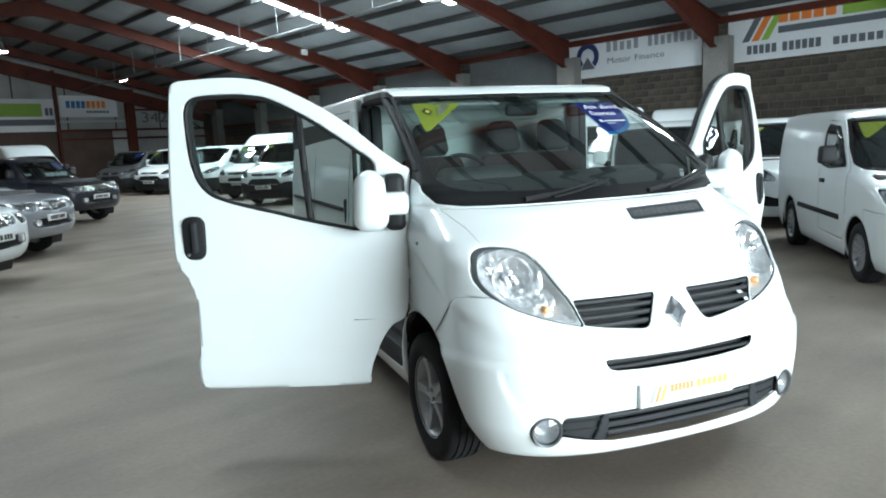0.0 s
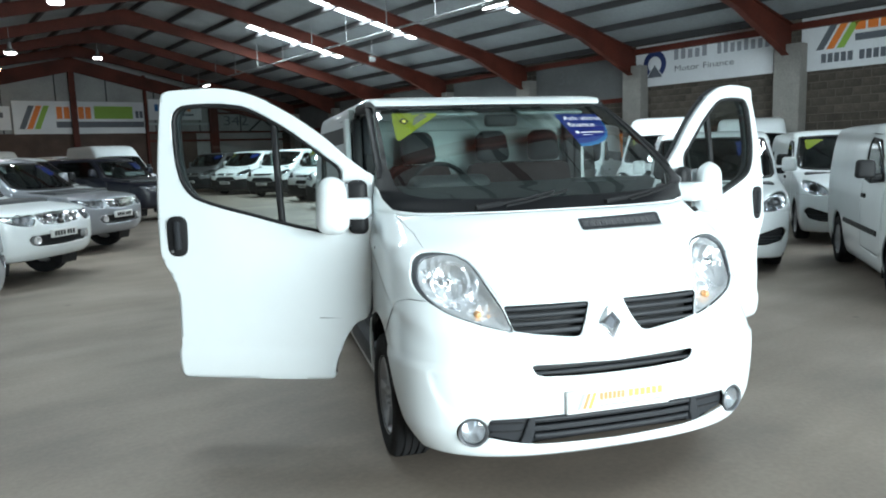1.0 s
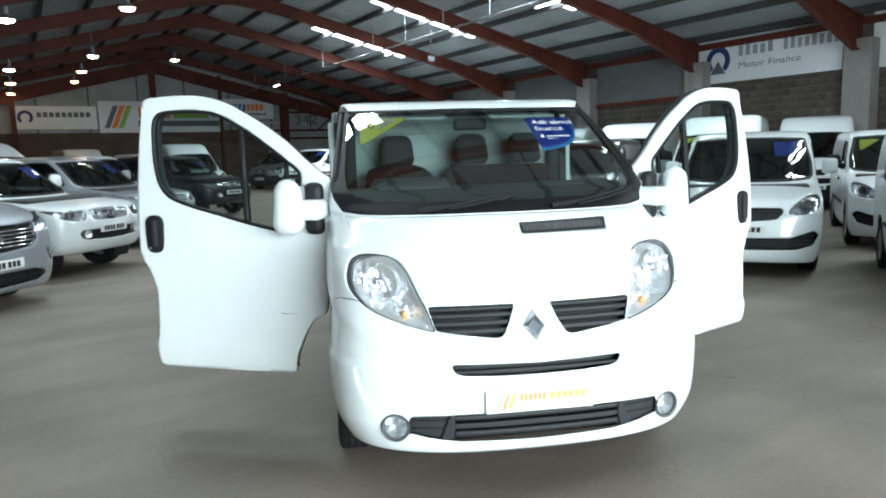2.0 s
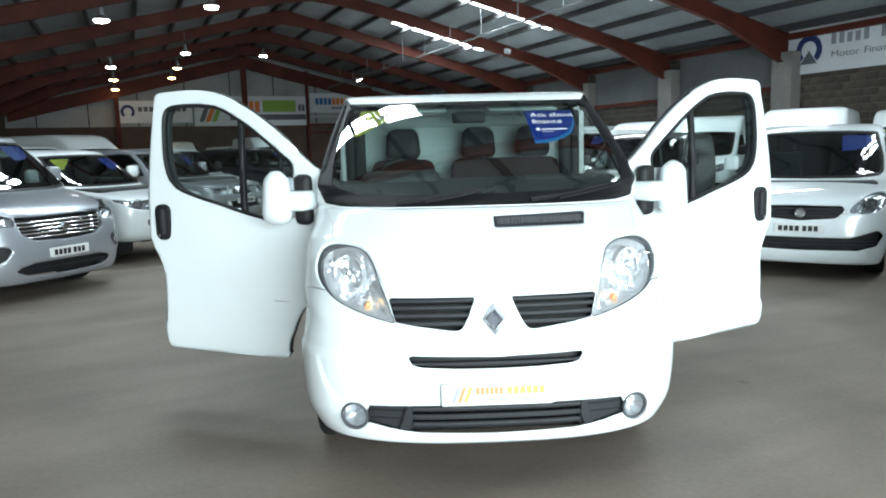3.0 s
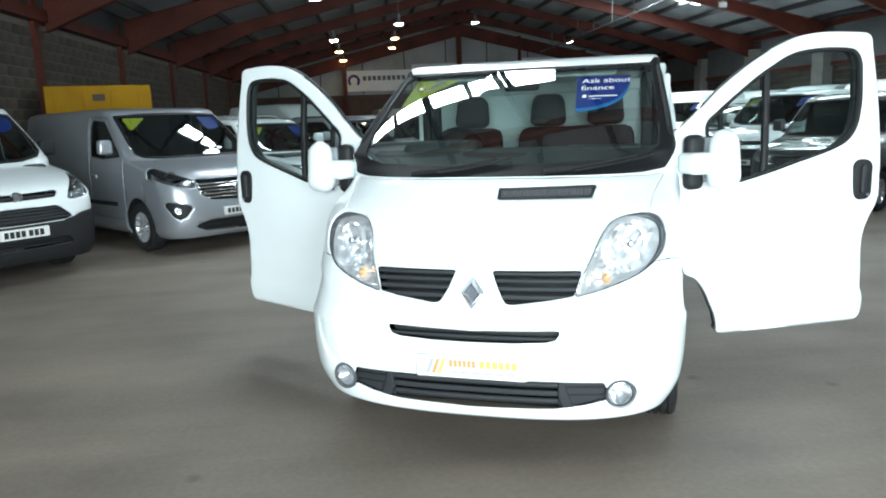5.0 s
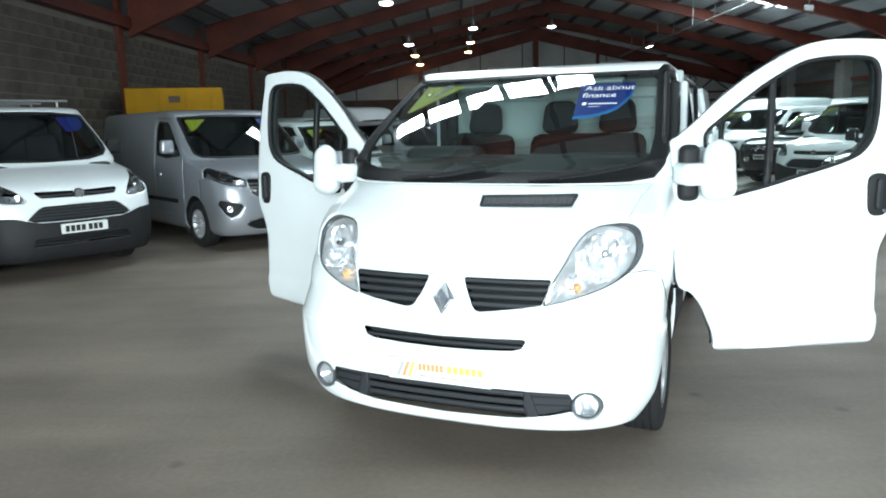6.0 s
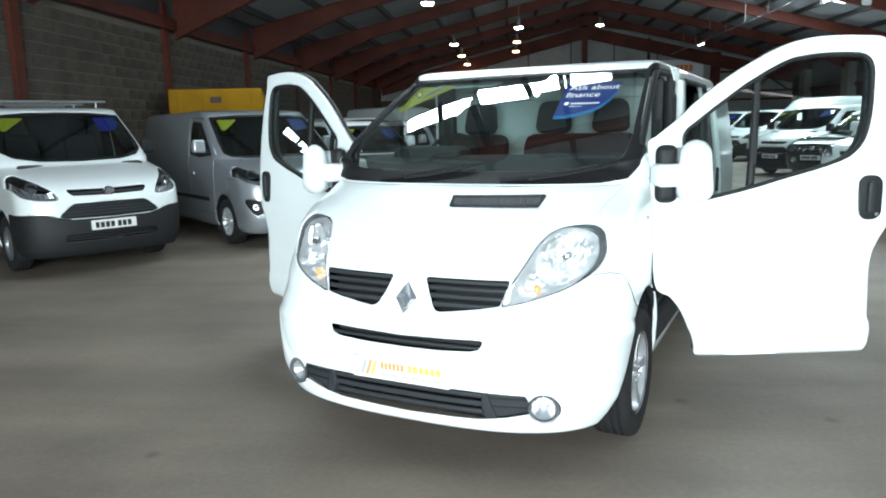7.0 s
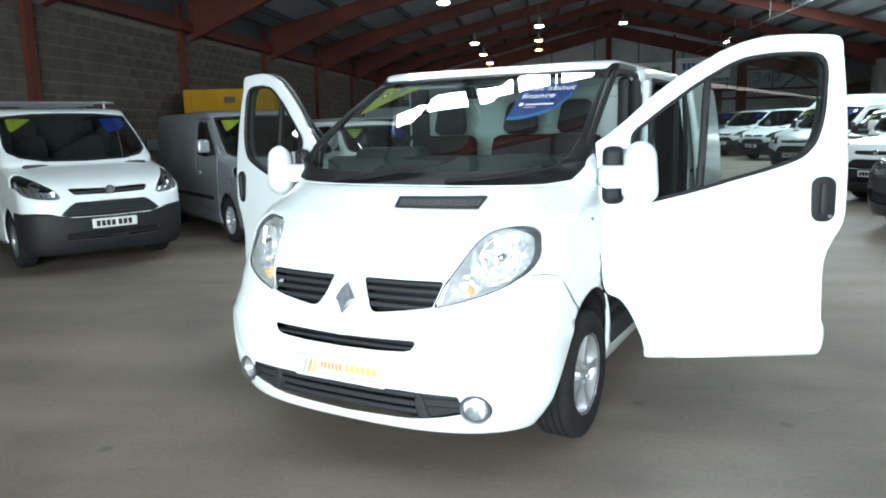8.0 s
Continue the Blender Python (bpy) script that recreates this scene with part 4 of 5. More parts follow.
    top = np.interp(P[:, 1], [0, .12, .30, .45], [.70, .70, .715, .695])
    k = np.clip((ax_ - .55) / .25, 0, 1) * np.clip((top - P[:, 2]) / .020, 0, 1) * np.clip((P[:, 2] - .3) / .1, 0, 1)
    # a scooped flank before the corner
    e = np.interp(P[:, 2], [.42, .46, .52, .60, .68], [.66, .745, .80, .835, .85]) - ax_
    scoop = np.clip(e / .012, 0, 1) * np.clip(1 - e / .16, 0, 1) * np.clip((P[:, 2] - .42) / .05, 0, 1) * np.clip((.69 - P[:, 2]) / .05, 0, 1)
    P += normals(bp) * (0.013 * k - 0.008 * scoop)[:, None]
    link_mesh("bumper", P, bp[1], WHITE, root, "white moulded front bumper", solid=0.01)
    for s in (-1, 1):
        run = []
        for a in np.linspace(.37, .60, 14):
            q = float(seam_of(a))
            lo, hi = .3, sh.width(q) * .9995
            for _ in range(30):
                m = (lo + hi) / 2
                lo, hi = (m, hi) if sh.nose(m, q) < a else (lo, m)
            run.append((s * (lo + .002), a - .002, q - .002))
        link_mesh("bumper_joint", *tube(run, .0017, 6), BEZEL, root, "thin dark joint over the bumper")
    link_mesh("underside", *rbox(-.55, .55, .35, 4.5, .30, .40, .02), PLASTIC, root)
    # the rest of the skin
    ob = link_mesh("body_shell", *body, WHITE, root, "white steel van body", solid=0.02)
    ob.data.materials.append(GREYPLASTIC)
    ob.modifiers["thickness"].material_offset = 1
    ob.modifiers["thickness"].material_offset_rim = 0
    # side mouldings: sliding door seam, rail and handle
    for s in (-1, 1):
        for pts in ([(2.24, .45), (2.24, 1.90)], [(3.45, .45), (3.45, 1.90)], [(2.24, 1.905), (3.45, 1.905)]) if s < 0 else ():
            link_mesh("door_seam", *tube([(s * (sh.width(b) * (1 - .035 * ((a - .9) / 4.75) ** 2) + .0005), a, b) for a, b in (pts if len(pts) > 2 else [tuple(np.array(pts[0]) + (np.array(pts[1]) - np.array(pts[0])) * q / 8) for q in range(9)])], .0035, 5), PLASTIC, root)
        link_mesh("side_rail", *rbox(s * .94 - .01, s * .94 + .01, 3.5 if s > 0 else 2.4, 4.4, 1.205, 1.235, .006, 1), PLASTIC, root)
        if s < 0:
            link_mesh("side_door_handle", *rbox(s * .935 - .015, s * .935 + .02, 2.30, 2.36, 1.12, 1.30, .02, 2), PLASTIC, root)
        link_mesh("side_repeater", *moved(pose(s * .945, .79, 1.155), rbox(-.012, .012, -.025, .025, -.016, .016, .01, 2)), BEZEL, root)
    # plate with coloured bars and a badge
    p = plate(root, -.262, .262, .455, .565, sh, False, -0.004)
    py = p.data.vertices[0].co.y
    fy = min(v.co.y for v in p.data.vertices) - .0015
    for k, mt in enumerate((PALE_GREY, PALE_ORANGE, PALE_YELLOW)):
        a = -.215 + k * .028
        link_mesh("stripe", [(a, fy, .475), (a + .018, fy, .475), (a + .045, fy, .548), (a + .027, fy, .548)], [[0, 1, 2, 3]], mt, p, smooth=False)
    for a, b, c, d, mt in ((-.10, .03, .51, .545, PALE_ORANGE), (.045, .225, .51, .545, PALE_YELLOW), (-.10, .225, .480, .490, PALE_GREY)):
        n = 6
        for q in range(n):
            w0 = (b - a) / n
            link_mesh("print_bar", [(a + q * w0, fy, c), (a + (q + .8) * w0, fy, c), (a + (q + .8) * w0, fy, d), (a + q * w0, fy, d)], [[0, 1, 2, 3]], mt, p, smooth=False)
    yb = sh.nose(0, .845)
    outer, inner = [(0, .918), (.057, .846), (0, .774), (-.057, .846)], [(0, .880), (.024, .846), (0, .812), (-.024, .846)]
    V = [(a, sh.nose(a, b) - .004, b) for a, b in outer] + [((a + c) / 2, sh.nose(0, .845) - .03, (b + d) / 2) for (a, b), (c, d) in zip(outer, inner)] + [(a, sh.nose(a, b) - .004, b) for a, b in inner]
    F = [[i, (i + 1) % 4, 4 + (i + 1) % 4, 4 + i] for i in range(4)] + [[4 + i, 4 + (i + 1) % 4, 8 + (i + 1) % 4, 8 + i] for i in range(4)]
    bd = link_mesh("badge", V, F, BADGE, root, "chrome diamond badge", smooth=False)
    link_mesh("badge_core", [(a, sh.nose(a, b) - .006, b) for a, b in inner], [[0, 1, 2, 3]], SLATE, bd, smooth=False)
    # running gear
    for yc in (0.81, 3.92):
        for s in (-1, 1):
            wheel(root, s * .832, yc, .338, s, "five")
    # cabin
    link_mesh("cabin_floor", *join(box(-.86, .86, .62, 2.12, .50, .54), box(-.5, .5, .3, .7, .35, 1.0)), LINING, root, smooth=False)
    for s in (-1, 1):
        link_mesh("door_step", *join(rbox(s * .86 - .07, s * .86 + .07, 1.22, 2.1, .36, .50, .02), box(s * .80 - .03, s * .80 + .03, 1.2, 2.1, .34, .52)), GREYPLASTIC, root, "grey door step")
    prof = smooth_poly([(.60, 1.24), (.66, 1.325), (.78, 1.38), (.95, 1.432), (1.08, 1.462), (1.16, 1.448), (1.19, 1.37), (1.14, 1.18), (.85, 1.14)], 3)
    n = len(prof)
    dash = [(a * float(np.interp(b, [.6, .8, 1.0], [.62, .70, .85])), b, c) for a in (-1, 1) for b, c in prof], [[k, (k + 1) % n, n + (k + 1) % n, n + k] for k in range(n)] + [list(range(n))[::-1], list(range(n, 2 * n))]
    link_mesh("dashboard", *join(dash, rbox(-.84, .84, .80, 1.12, .80, 1.20, .05), rbox(-.68, -.20, 1.02, 1.24, 1.38, 1.515, .06, 4), rbox(-.14, .2, 1.0, 1.22, .85, 1.42, .04), rbox(.30, .74, 1.0, 1.18, 1.40, 1.468, .03, 3)), DASH, root, "dark grey dashboard")
    ring = tube([(-.42 + .19 * math.cos(q), 1.36 + .19 * math.sin(q) * math.sin(radians(28)), 1.41 + .19 * math.sin(q) * math.cos(radians(28))) for q in np.linspace(0, 2 * math.pi, 33)[:-1]], .014, 8, True)
    st = link_mesh("steering_wheel", *ring, PLASTIC, root)
    link_mesh("wheel_hub", *join(rbox(-.50, -.34, 1.32, 1.38, 1.325, 1.435, .03), tube([(-.60, 1.36, 1.405), (-.24, 1.36, 1.405)], .014, 6), tube([(-.42, 1.33, 1.375), (-.42, 1.11, 1.255)], .03, 8)), PLASTIC, st)
    seat(root, -.44, 1.74, .82, .50, REDCLOTH)
    seat(root, .29, 1.74, .82, .86, REDCLOTH, (-.19, .20))
    link_mesh("bulkhead", *join(rbox(-.88, .88, 2.125, 2.15, .5, 1.97, .01, 1), rbox(-.72, .72, 2.09, 2.125, 1.80, 1.88, .02), rbox(-.72, .72, 2.10, 2.125, 1.42, 1.47, .01)), BULKHEAD, root, "pale grey bulkhead behind the seats")
    link_mesh("headlining", *rbox(-.78, .78, 1.56, 2.10, 1.925, 1.945, .01, 1), GREYPLASTIC, root)
    for s in (-1, 1):
        link_mesh("sun_visor", *moved(pose(s * .36, 1.52, 1.895, 12), rbox(-.22, .22, -.07, .07, -.008, .008, .006, 1)), BULKHEAD, root)
        link_mesh("door_pillar", *rbox(*sorted((s * .865, s * .912)), 2.10, 2.20, .5, 1.90, .02, 2, taper=(1, 1)), WHITE, root, "white door pillar")
        link_mesh("door_frame", *rbox(*sorted((s * .80, s * .862)), 2.04, 2.115, .5, 1.9, .02), PLASTIC, root)
        link_mesh("pillar_trim", *rbox(*sorted((s * .72, s * .80)), 2.03, 2.11, .5, 1.92, .03, 2), GREYPLASTIC, root, "grey pillar trim")
        link_mesh("door_striker", *rbox(*sorted((s * .88, s * .905)), 2.085, 2.105, 1.15, 1.24, .008, 1), PLASTIC, root)
        link_mesh("seat_belt", *rbox(*sorted((s * .735, s * .785)), 2.018, 2.028, .75, 1.65, .003, 1), PLASTIC, root)
        front_door(root, sh, s, 67 if s < 0 else 63)
    root.matrix_world = pose(-0.008, 0, 0, 0, 0, 0.4)
    return root


def seam_of(y):
    return np.interp(y, [.30, .36, .42, .50, .60, .70], [.97, .955, .905, .82, .74, .70])


subject_van()


# ---- the parked vehicles ----
MID = [(.22, .02, .88, .4, 3), (.3, -.03, .93, .45, 2.8), (.5, -.06, .95, .45, 2.8), (.7, -.05, .955, .45, 2.8), (.85, -.02, .955, .45, 3), (.98, .05, .955, .45, 3.2), (1.06, .16, .955, .5, 3.2),
       (1.14, .38, .95, .55, 3.2), (1.2, .62, .945, .58, 3), (1.235, .77, .94, .55, 2.9)]
MID += [(1.30 + d, .87 + 1.22 * d + .25 * d * d, .938 - .08 * d - .10 * d * d, .42 - .12 * d, 3.2) for d in (0, .1, .2, .3, .4)]
MIDVAN = MID + [(1.80, 1.542, .873, .36, 3.2), (1.88, 1.66, .858, .34, 3.4), (1.93, 1.76, .84, .3, 3.6), (1.96, 1.93, .77, .3, 3.4), (1.975, 2.3, .55, .3, 3)]
TALLVAN = MID + [(1.9, 1.66, .87, .36, 3.2), (2.0, 1.80, .865, .36, 3.2), (2.14, 1.98, .85, .36, 3.2), (2.25, 2.2, .82, .33, 3.2), (2.31, 2.5, .72, .3, 3), (2.33, 2.9, .5, .3, 3)]
SMALLVAN = [(.2, .03, .82, .4, 3), (.3, -.03, .86, .42, 2.8), (.5, -.06, .885, .42, 2.8), (.7, -.04, .89, .42, 2.8), (.85, 0, .89, .42, 3), (.95, .09, .89, .45, 3), (1.02, .3, .885, .5, 3),
            (1.08, .58, .88, .55, 3), (1.13, .8, .875, .6, 2.7), (1.2, .92, .87, .6, 2.5), (1.4, 1.2, .85, .5, 2.6), (1.6, 1.5, .82, .42, 2.7), (1.74, 1.75, .78, .35, 3), (1.79, 1.9, .74, .3, 3),
            (1.82, 2.1, .62, .3, 3), (1.83, 2.4, .4, .2, 3)]
OFFROAD = [(.36, .06, .82, .4, 3), (.45, -.02, .88, .42, 2.8), (.62, -.06, .90, .42, 2.8), (.8, -.05, .905, .42, 3), (.92, -.01, .905, .42, 3.2), (1.0, .07, .90, .45, 3.4), (1.05, .25, .895, .5, 3.4),
           (1.09, .6, .89, .55, 3.4), (1.13, 1.0, .885, .6, 3), (1.165, 1.22, .88, .6, 2.6), (1.25, 1.34, .865, .55, 2.6), (1.45, 1.62, .80, .45, 2.7), (1.65, 1.95, .73, .38, 2.8), (1.73, 2.15, .69, .3, 3),
           (1.77, 2.4, .60, .3, 3), (1.785, 2.7, .4, .2, 3)]
VANSCREEN = [(0, 1.245), (.6, 1.25), (.80, 1.268), (.87, 1.32), (.86, 1.5), (.80, 1.86), (.4, 1.885), (0, 1.89)]
TRAPSCREEN = [(0, 1.275), (.5, 1.29), (.74, 1.335), (.855, 1.41), (.862, 1.5), (.81, 1.86), (.4, 1.895), (0, 1.90)]
SMALLSCREEN = [(0, 1.145), (.55, 1.15), (.76, 1.17), (.81, 1.22), (.80, 1.4), (.72, 1.715), (.4, 1.735), (0, 1.74)]
OFFSCREEN = [(0, 1.175), (.55, 1.18), (.76, 1.20), (.80, 1.25), (.77, 1.4), (.67, 1.675), (.4, 1.69), (0, 1.695)]

KINDS = {
    # grille: (half outline, bar levels, half bar height, bar metal)
    "bar_van": dict(rows=MIDVAN, length=5.0, screen=VANSCREEN, axle=(.95, 4.05), r=.335, style="twelve",
                    lamp=[(.585, .985), (.70, 1.04), (.83, 1.12), (.94, 1.24), (.985, 1.25), (.99, 1.06), (.93, .965), (.79, .90), (.62, .875), (.59, .92)], wrap=.62,
                    brow=[(.58, 1.02), (.74, 1.0), (.86, 1.03), (.95, 1.10), (1.0, 1.14), (1.0, 1.4), (.58, 1.4)],
                    grilles=[([(0, .985), (.40, .985), (.57, .995), (.578, .90), (.545, .79), (.41, .71), (0, .685)], (.925, .88, .835, .79, .745), .010, CHROME), ([(0, .455), (.45, .45), (.60, .41), (.65, .37), (.5, .30), (0, .285)], (.37,), .01, PLASTIC)],
                    fog=[(.67, .64), (.92, .705), (.93, .66), (.88, .53), (.82, .485), (.74, .53)], plate=(.49, .60), dark=None,
                    window=[(1.36, 1.30), (1.62, 1.57), (1.84, 1.77), (2.22, 1.80), (2.28, 1.70), (2.28, 1.30), (1.9, 1.26)], door=[(1.30, .50), (1.27, 1.26), (1.58, 1.60), (1.80, 1.835), (2.33, 1.85), (2.36, .45), (1.42, .42)]),
    "trapeze_van": dict(rows=MIDVAN, length=5.0, screen=TRAPSCREEN, axle=(.95, 4.05), r=.335, style="steel",
                        lamp=[(.56, .875), (.575, .93), (.62, .995), (.72, 1.07), (.84, 1.15), (.93, 1.19), (.965, 1.12), (.955, 1.0), (.90, .92), (.75, .88)], wrap=.66,
                        brow=[(.55, 1.0), (.66, .985), (.80, 1.04), (.91, 1.11), (.98, 1.12), (.98, 1.4), (.55, 1.4)],
                        grilles=[([(0, .982), (.455, .995), (.468, .975), (.41, .915), (0, .905)], (.945,), .012, GREYPLASTIC), ([(0, .83), (.40, .828), (.455, .80), (.585, .69), (.50, .66), (0, .65)], (.80, .765, .73, .695), .010, GREYPLASTIC), ([(0, .47), (.50, .475), (.55, .40), (0, .39)], (.445, .415), .008, PLASTIC)],
                        fog=None, plate=(.51, .62), dark=([0, .45, .60, .70, .85, .97], [.645, .65, .685, .715, .725, .72]),
                        window=[(1.36, 1.30), (1.62, 1.57), (1.84, 1.77), (2.22, 1.80), (2.28, 1.70), (2.28, 1.30), (1.9, 1.26)], door=[(1.30, .50), (1.27, 1.26), (1.58, 1.60), (1.80, 1.835), (2.33, 1.85), (2.36, .45), (1.42, .42)]),
    "tall_van": dict(rows=TALLVAN, length=5.4, screen=VANSCREEN, axle=(.95, 4.3), r=.34, style="steel",
                     lamp=[(.55, .88), (.60, .98), (.76, 1.08), (.90, 1.06), (.91, .96), (.80, .89)],
                     grilles=[([(0, .97), (.46, .97), (.46, .90), (0, .88)], (.93,), .01, GREYPLASTIC), ([(0, .78), (.40, .78), (.46, .66), (0, .65)], (.74, .70), .01, GREYPLASTIC)],
                     fog=None, plate=(.52, .62), dark=([0, .96], [.62, .62]),
                     window=[(1.36, 1.30), (1.62, 1.57), (1.84, 1.77), (2.22, 1.80), (2.28, 1.70), (2.28, 1.30), (1.9, 1.26)], door=[(1.30, .50), (1.27, 1.26), (1.58, 1.60), (1.80, 1.835), (2.33, 1.85), (2.36, .45), (1.42, .42)]),
    "small_van": dict(rows=SMALLVAN, length=4.4, screen=SMALLSCREEN, axle=(.88, 3.58), r=.315, style="twelve",
                      lamp=[(.50, .80), (.55, .90), (.68, 1.00), (.82, 1.02), (.86, .95), (.84, .86), (.70, .79)],
                      grilles=[([(0, .885), (.42, .88), (.46, .83), (.37, .735), (0, .705)], (.845, .80, .76), .010, GREYPLASTIC), ([(0, .515), (.52, .515), (.78, .60), (.85, .55), (.78, .42), (.6, .37), (0, .36)], (.47, .43, .395), .009, GREYPLASTIC)],
                      fog=None, plate=(.565, .67), dark=None,
                      window=[(1.36, 1.20), (1.58, 1.45), (1.80, 1.63), (2.12, 1.66), (2.18, 1.58), (2.18, 1.19), (1.9, 1.16)], door=[(1.28, .45), (1.26, 1.16), (1.55, 1.50), (1.76, 1.69), (2.22, 1.71), (2.25, .40), (1.4, .38)]),
    "off_roader": dict(rows=OFFROAD, length=4.75, screen=OFFSCREEN, axle=(.88, 3.70), r=.38, style="five",
                       lamp=[(.445, .985), (.46, .90), (.535, .83), (.66, .835), (.79, .87), (.87, .93), (.90, 1.0), (.82, .995), (.68, .975), (.55, .985)], wrap=.5,
                       grilles=[([(0, 1.0), (.425, .985), (.415, .90), (.37, .835), (0, .815)], (.97, .90), .010, CHROME), ([(0, .70), (.58, .695), (.62, .64), (.57, .575), (.45, .545), (0, .535)], (.56,), .012, GREYPLASTIC)],
                       teeth=6, fog=None, spots=(.50, .63), plate=(.64, .75), dark=None,
                       window=[(1.78, 1.24), (2.02, 1.50), (2.26, 1.66), (2.50, 1.68), (3.6, 1.66), (3.95, 1.28), (2.4, 1.22)], door=[(1.50, .60), (1.50, 1.20), (1.86, 1.52), (2.2, 1.72), (2.72, 1.73), (2.75, .52), (1.6, .5)]),
}


def ax(p):
    V = np.asarray(p[0])
    return V[:, 0], V[:, 1], V[:, 2]


def parked(name, kind, colour, label, category, black_mirror=False, stickers="", fine=1.0, group="parked vehicles"):
    """A parked vehicle, built at the origin with its front at -y."""
    K = KINDS[kind]
    root = tagged(new(name), label, category, group)
    nr, nf, ns = int(86 * fine), int(70 * fine) | 1, int(64 * fine)
    sh = Shell(K["rows"], K["length"], nr, nf, ns)
    body = sh.mesh
    r = K["r"]
    for yc in K["axle"]:
        x, y, z = ax(body)
        _, body = clip(body, np.maximum(np.hypot(y - yc, z - r) - r - .07, .5 - np.abs(x)))
        arch(root, yc, r + .09, sh.width(.5) - .02)
    # windscreen
    x, y, z = ax(body)
    flank = np.array([sh.width(q) for q in z]) - .03
    scr, body = clip(body, np.maximum.reduce([sdf(mirrored(K["screen"]), x, z), y - 2.4]))
    x, y, z = ax(scr)
    pane, rim = clip(scr, sdf(mirrored(K["screen"]), x, z, -.035))
    w = link_mesh("windscreen", *pane, TINTED, root, "dark raked windscreen")
    link_mesh("windscreen_border", *offset(rim, -.002), FRIT, w, solid=.015)
    zt, zb, xs = K["screen"][-1][1] - .07, K["screen"][0][1], K["screen"][-3][0] - .08
    x, y, z = ax(pane)
    if "y" in stickers:
        t, _ = clip(pane, sdf([(-xs, zt), (-xs + .30, zt), (-xs + .02, zt - .17), (-xs - .01, zt - .16)], x, z))
        link_mesh("yellow_sticker", *offset(t, -.006), STICK_Y, w, "yellow three-cornered sticker", smooth=False)
    if "b" in stickers:
        t, _ = clip(pane, sdf([(xs - .32, zt), (xs, zt), (xs + .02, zt - .07), (xs - .04, zt - .14), (xs - .14, zt - .18), (xs - .30, zt - .19)], x, z))
        link_mesh("blue_sticker", *offset(t, -.006), STICK_B, w, "blue quarter-round sticker", smooth=False)
    # side windows
    x, y, z = ax(body)
    flank = np.array([sh.width(q) for q in z]) - .05
    side, body = clip(body, np.maximum(sdf(K["window"], y, z, .01), flank - np.abs(x)))
    for p in sides(side):
        if not len(p[1]):
            continue
        x, y, z = ax(p)
        g, s = clip(p, sdf(K["window"], y, z, -.012))
        o = link_mesh("side_window", *offset(g, -.01), TINTED, root)
        link_mesh("window_seal", *offset(s, -.002), PLASTIC, o, solid=.015)
    # door seams
    x, y, z = ax(body)
    flank = np.array([sh.width(q) for q in z]) - .05
    leaf, body = clip(body, np.maximum(sdf(K["door"], y, z) - .004, flank - np.abs(x)))
    for p in sides(leaf):
        if len(p[1]):
            x, y, z = ax(p)
            link_mesh("seam_backing", *offset(p, -.03), PLASTIC, root)
            link_mesh("front_door", *clip(p, sdf(K["door"], y, z) + .004)[0], colour, root, solid=.015)
    # lamps
    x, y, z = ax(body)
    lm = smooth_poly(K["lamp"], 3)
    hl, body = clip(body, np.maximum(sdf(lm, np.abs(x), z), y - K.get("wrap", .9)))
    for s, p in zip((-1, 1), sides(hl)):
        if not len(p[1]):
            continue
        L = link_mesh("headlamp", *offset(p, -.003), LENS, root, "clear headlamp")
        L.visible_shadow = False
        x, y, z = ax(p)
        d = sdf(lm, np.abs(x), z)
        if "brow" in K:
            br, p = clip(p, sdf(K["brow"], np.abs(x), z))
            if len(br[1]):
                link_mesh("lamp_brow", *offset(br, -.012), FRIT, L, "black lamp brow", solid=.01)
            x, y, z = ax(p)
            d = sdf(lm, np.abs(x), z)
        R = np.asarray(p[0]) - normals(p) * (.03 + .05 * np.clip(-d / .06, 0, 1) + .008 * (np.floor(x * 30) % 2))[:, None]
        link_mesh("reflector", R, p[1], LAMPDARK, L, sharp=20)
        cx, cz = np.mean([q[0] for q in K["lamp"]]), np.mean([q[1] for q in K["lamp"]])
        link_mesh("lamp_ring", *moved(pose(s * cx, sh.nose(cx, cz) + .045, cz, 0, 0, s * 30), lathe([(0, .05), (-.01, .058), (0, .066), (.03, .06), (.05, .02), (.04, .001)], 20, "y")), BEZEL, L)
    for k, (half, levels, hb, metal) in enumerate(K["grilles"]):
        x, y, z = ax(body)
        g, body = clip(body, np.maximum(sdf(mirrored(half), x, z), y - .6))
        if len(g[1]):
            gr = slatted(root, g, levels, hb, "grille" if k == 0 else "lower_grille", metal, .02, .05)
            for q in range(K.get("teeth", 0) if k == 0 else 0):
                for sx in (-1, 1):
                    tooth = clip(g, np.abs(ax(g)[0] - sx * (.10 + .052 * q + .10 * (ax(g)[2] - .90))) - .013)[0]
                    if len(tooth[1]):
                        link_mesh("grille_tooth", *offset(tooth, -.008), CHROME, gr, solid=.02)
    z0 = K["grilles"][0][0]
    zb = (z0[0][1] + z0[-1][1]) / 2
    link_mesh("badge", *moved(pose(0, sh.nose(0, zb) - .012, zb), lathe([(.01, .06), (-.012, .058), (-.014, .045), (-.006, .042), (-.006, .001)], 24, "y")), CHROME, root, "round chrome badge")
    if "spots" in K:
        cx, cz = K["spots"]
        for sx in (-1, 1):
            link_mesh("fog_lamp", *moved(pose(sx * cx, sh.nose(cx, cz) - .005, cz, 0, 0, sx * 14), lathe([(.05, .062), (-.01, .06), (-.014, .05), (-.006, .044), (.012, .02), (.012, .001)], 22, "y")), REFLECTOR, root, "round fog lamp")
